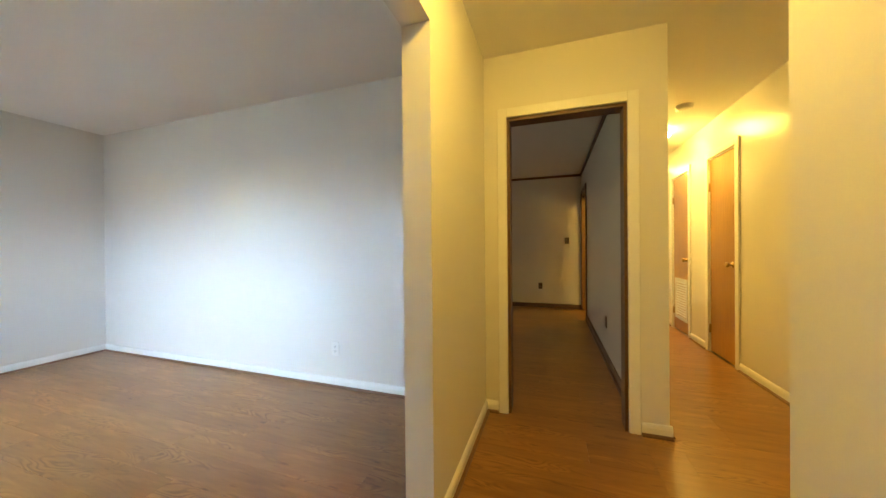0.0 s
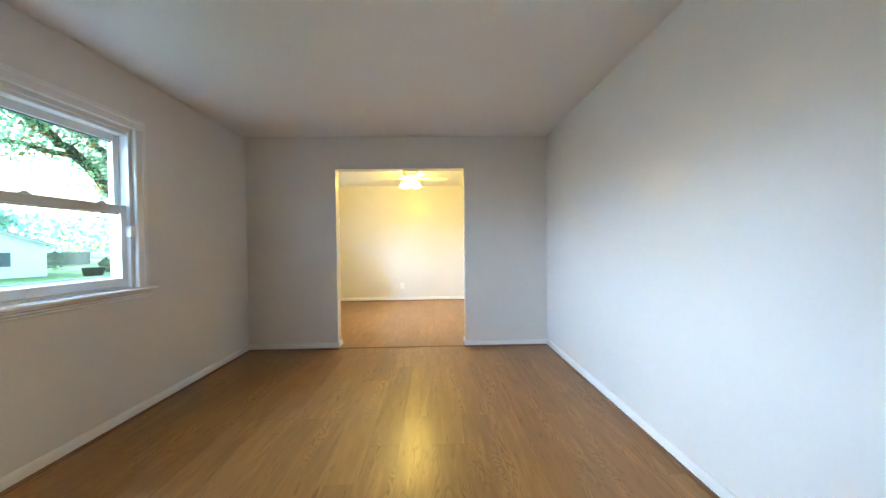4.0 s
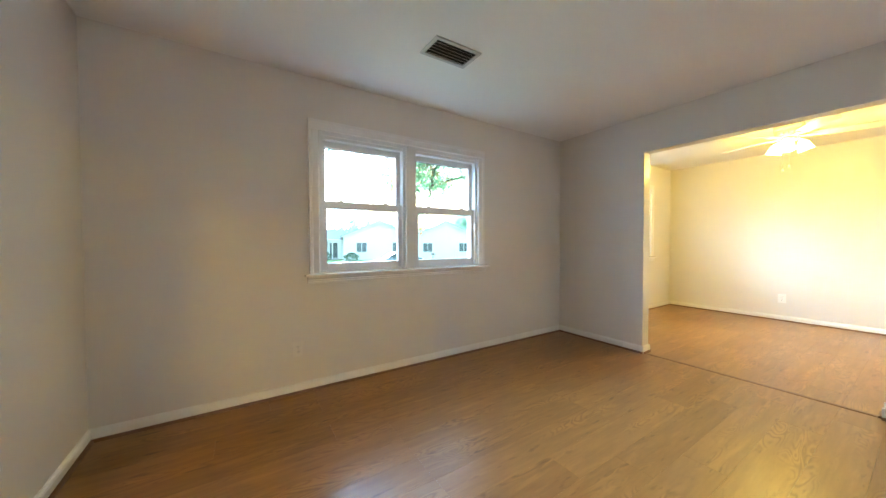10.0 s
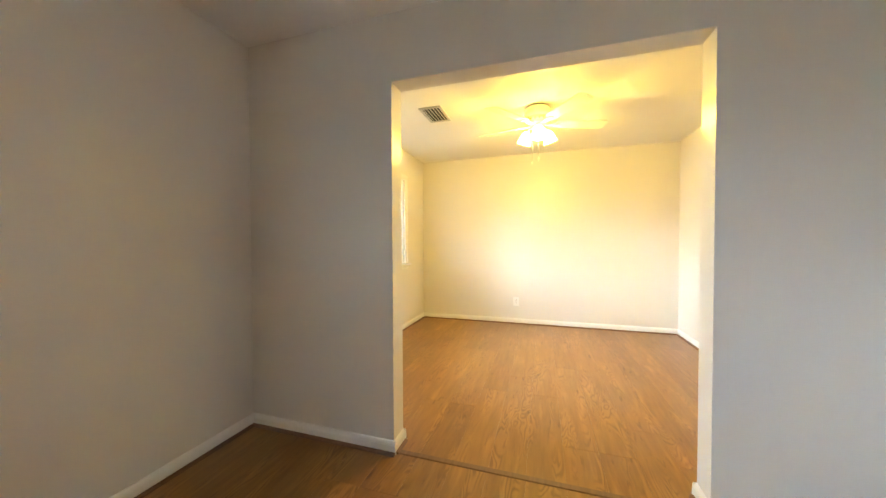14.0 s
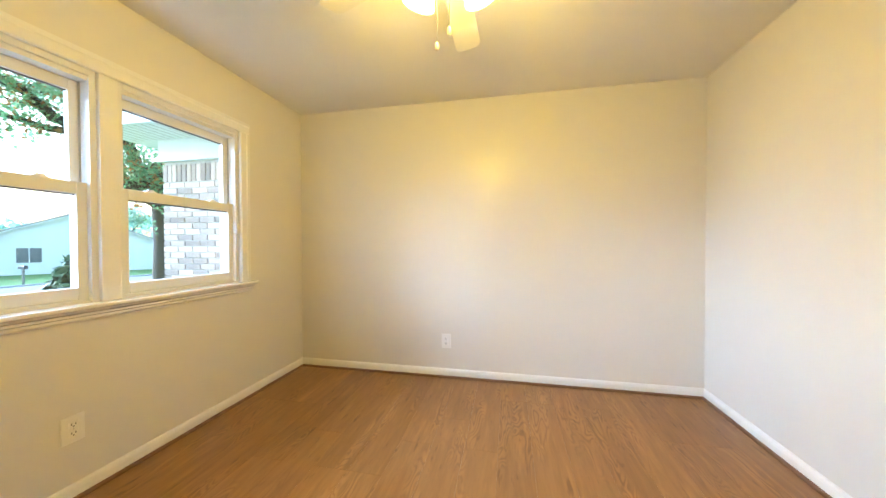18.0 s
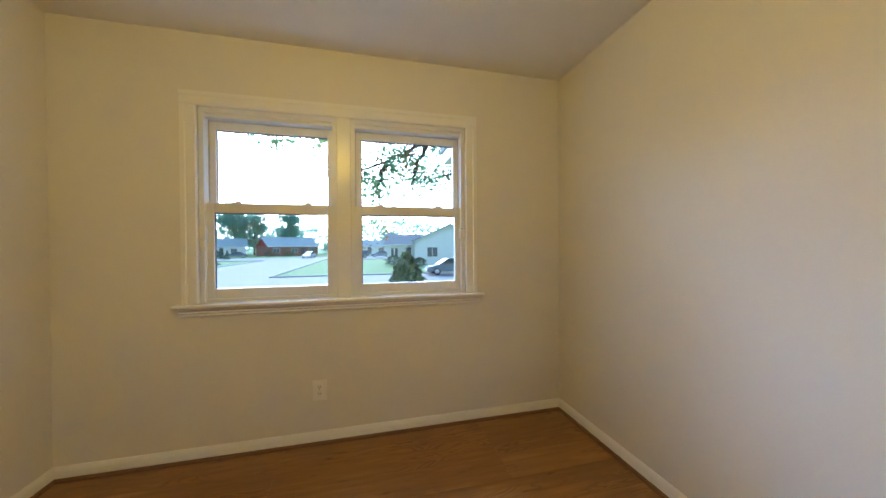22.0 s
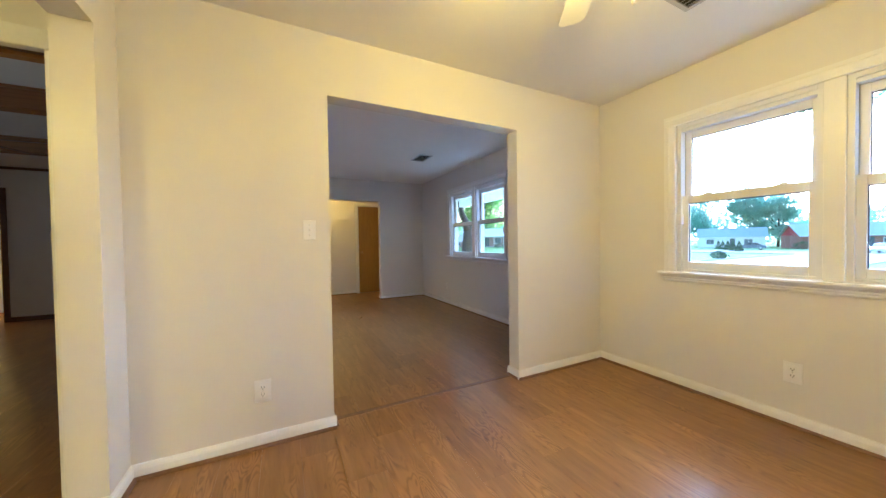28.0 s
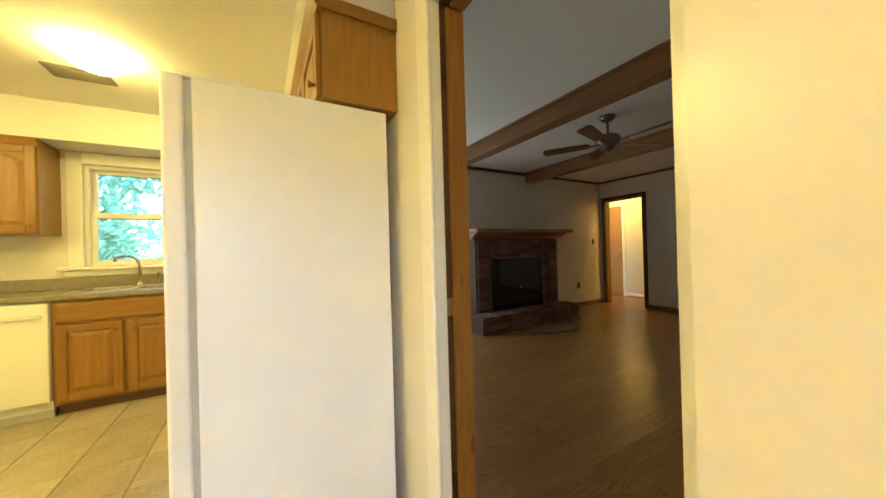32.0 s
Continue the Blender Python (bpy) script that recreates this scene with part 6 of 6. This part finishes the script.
# ---- outside of this house: eaves, porch, brick wing ----
# Front eave is out of view, added to keep high light off the windows.
eave = thing("roof_eave", "unseen white boxed eave added along the front wall", "eave", kind="structure")
part("soffit", boxm(-0.52, -0.161, 1.35, 6.95, 2.47, 2.49), SOFFIT, eave)
part("fascia", boxm(-0.56, -0.52, 1.35, 6.95, 2.45, 2.62), SOFFIT, eave)
part("roof_edge", boxm(-0.57, 0.0, 1.35, 6.95, 2.621, 2.66), ROOF, eave)
roof = thing("roof", "grey shingled low roof over the house", "roof", kind="structure")
part("slope", boxm(0.01, 8.9, -2.6, KEND + 0.3, 2.57, 2.64), ROOF, roof)
porch = thing("porch", "white porch roof with square posts", "porch", kind="structure")
part("soffit", boxm(-2.059, -0.161, -3.2, 1.349, 2.42, 2.45), SOFFIT, porch)
part("fascia", boxm(-2.20, -2.06, -3.2, 1.349, 2.21, 2.60), SOFFIT, porch)
part("fascia", boxm(-2.20, -0.161, 1.35, 1.40, 2.30, 2.44), SOFFIT, porch)
part("roof_deck", boxm(-2.2, 0.0, -3.2, 1.349, 2.60, 2.66), ROOF, porch)
part("floor", boxm(-2.2, -0.161, -3.2, 1.3, G, -0.12), KERB, porch)
for y in (-3.0, -0.94):
    part("post", boxm(-2.20, -2.02, y - 0.09, y + 0.09, -0.12, 2.209, bevel=0.01), SOFFIT, porch, "square white post")
BW, BX = 7.60, -1.97
wing = thing("brick_wing", "projecting brick wing with white boxed eave", "house wing", kind="structure")
core = part("mortar", boxm(BX + 0.012, -0.161, BW + 0.012, 12.0, G, 2.14), MORTAR, wing)
part("frieze", boxm(BX - 0.03, -0.161, BW - 0.03, 12.0, 2.141, 2.39, bevel=0.004), SOFFIT, wing, "white frieze board")
sof = part("soffit", boxm(BX - 0.34, -0.161, BW - 0.50, 12.0, 2.391, 2.41), SOFFIT, wing)
for i in range(26):
    x = BX - 0.30 + i * 0.09
    if x < -0.2:
        part("groove", boxm(x, x + 0.008, BW - 0.48, BW - 0.04, 2.388, 2.3905), VENTGREY, sof)
part("gutter", prism(bmesh.new(), [(BX - 0.34, 2.39), (BX - 0.44, 2.40), (BX - 0.46, 2.50), (BX - 0.42, 2.51), (BX - 0.34, 2.51)], "y", BW - 0.54, 12.0), SOFFIT, wing)
part("fascia", boxm(BX - 0.34, -0.161, BW - 0.54, BW - 0.501, 2.37, 2.53), SOFFIT, wing)
part("roof", prism(bmesh.new(), [(BX - 0.44, 2.535), (0.0, 2.535), (0.0, 3.2), (BX - 0.44, 2.58)], "y", BW - 0.56, 12.0), ROOF, wing)
bmesh_full = mesh_of("brick", boxm(-0.0975, 0.0975, -0.012, 0.05, 0, 0.057, bevel=0.004, seg=1), FACEBRICK)
bmesh_half = mesh_of("brick", boxm(-0.045, 0.045, -0.012, 0.05, 0, 0.057, bevel=0.004, seg=1), FACEBRICK)
low = bmesh.new()
for row in range(51):
    z = G + 0.006 + row * 0.067
    if z > 1.90:
        break
    x = BX + (0.0985 if row % 2 else 0.046)
    first_one = True
    while x < -0.26:
        half_one = first_one and row % 2 == 0
        if z > 0.62:
            ob = new("brick", bmesh_half if half_one else bmesh_full)
            ob.parent, ob.matrix_basis = core, pose(x, BW + 0.013 - random.uniform(0, 0.003), z)
        else:
            hw = 0.045 if half_one else 0.0975
            box(low, x - hw, x + hw, BW, BW + 0.05, z, z + 0.057)
        x += 0.1535 if half_one else 0.207
        first_one = False
upright = mesh_of("brick", boxm(-0.0285, 0.0285, -0.012, 0.05, 0, 0.195, bevel=0.004, seg=1), FACEBRICK)
for i in range(26):                        # soldier course under the frieze
    x = BX + 0.030 + i * 0.067
    if x < -0.2:
        ob = new("brick", upright)
        ob.parent, ob.matrix_basis = core, pose(x, BW + 0.013 - random.uniform(0, 0.003), z + 0.004)
tagged(part("lower_bricks", low, FACEBRICK, core), "", "", "", "stuff")
side = bmesh.new()
for row in range(51):
    z = G + 0.006 + row * 0.067
    if z > 2.08:
        break
    y = BW + (0.16 if row % 2 else 0.11)
    while y < 11.9:
        box(side, BX, BX + 0.05, y - 0.0975, y + 0.0975, z, z + 0.057)
        y += 0.207
tagged(part("side_bricks", side, FACEBRICK, core), "", "", "", "stuff")

# ---- floors, board by board ----
SUB = mat("floor_joint", (0.05, 0.025, 0.012), 0.8, vary=0.1, bump=0.0)
cache = {}


def board(w, ln):
    key = (round(w, 3), round(ln, 3))
    if key not in cache:
        cache[key] = mesh_of("plank", boxm(0.0002, w - 0.0002, 0.0002, ln - 0.0002, -0.006, 0.0, bevel=0.0004, seg=1), OAKFLOOR)
    return cache[key]


def plank_floor(name, x0, x1, y0, y1, label, width=0.192, length=1.22, seed=1):
    rng = random.Random(seed)
    fl = setting(name, boxm(x0, x1, y0, y1, -0.012, -0.0045), SUB, label, "floor")
    x = x0
    while x < x1 - 0.005:
        w = min(width, x1 - x)
        y = y0 - rng.choice((0.0, 0.3, 0.6, 0.9))
        while y < y1 - 0.005:
            a, b = max(y, y0), min(y + length, y1)
            if b - a > 0.01:
                ob = new("plank", board(w, b - a))
                ob.parent, ob.location = fl, (x, a, 0)
            y += length
        x += width
    return fl


plank_floor("floor_living", 0, W, 0.0, L + 0.025, "brown oak laminate boards in the living room", seed=1)
plank_floor("floor_dining", 0, W, L + 0.025, F, "honey oak laminate boards in the dining room", seed=2)
plank_floor("floor_foyer", 0, W, CLO, 0.0, "oak laminate boards in the foyer", seed=3)
plank_floor("floor_hall_front", CLOX, W, HALL0, CLO, "oak laminate boards in the hall", seed=4)
plank_floor("floor_hall", W, 8.6, HALL0, HALL1, "oak laminate boards along the hall", seed=5)
plank_floor("floor_family", W + 0.12, XB, FAM0, FAM1, "dark-toned oak laminate boards in the family room", seed=6)
plank_floor("floor_doorway", W, W + 0.12, HALL1, DY1 + 0.02, "oak laminate in the doorway", seed=7)
plank_floor("floor_doorway_hall", 6.66, 7.40, HALL1, FAM0, "oak laminate in the hall doorway", seed=8)
setting("floor_sill", boxm(KD0, KD1, FAM1, KY, -0.012, -0.001), SUB, "floor under the kitchen threshold", "floor")
tiles = setting("floor_kitchen", boxm(W, XB, KY, KEND, -0.012, -0.004), GROUT, "beige ceramic tile floor in the kitchen", "floor")
setting("floor_kitchen_strip", boxm(W, KX, LD, KY, -0.012, -0.004), GROUT, "grout under the kitchen opening", "floor")
tile_cache = {}


def tile(w, d):
    key = (round(w, 3), round(d, 3))
    if key not in tile_cache:
        tile_cache[key] = mesh_of("tile", boxm(0.003, w - 0.003, 0.003, d - 0.003, -0.008, 0.0, bevel=0.002, seg=1), TILE)
    return tile_cache[key]


x = KX - 0.27
while x < XB:
    y = KY - 0.19
    while y < KEND - 0.2:
        x0, x1, y0, y1 = max(x, W), min(x + 0.33, XB), max(y, KY), min(y + 0.33, KEND)
        ob = new("tile", tile(x1 - x0, y1 - y0))
        ob.parent, ob.location = tiles, (x0, y0, 0)
        y += 0.33
    x += 0.33
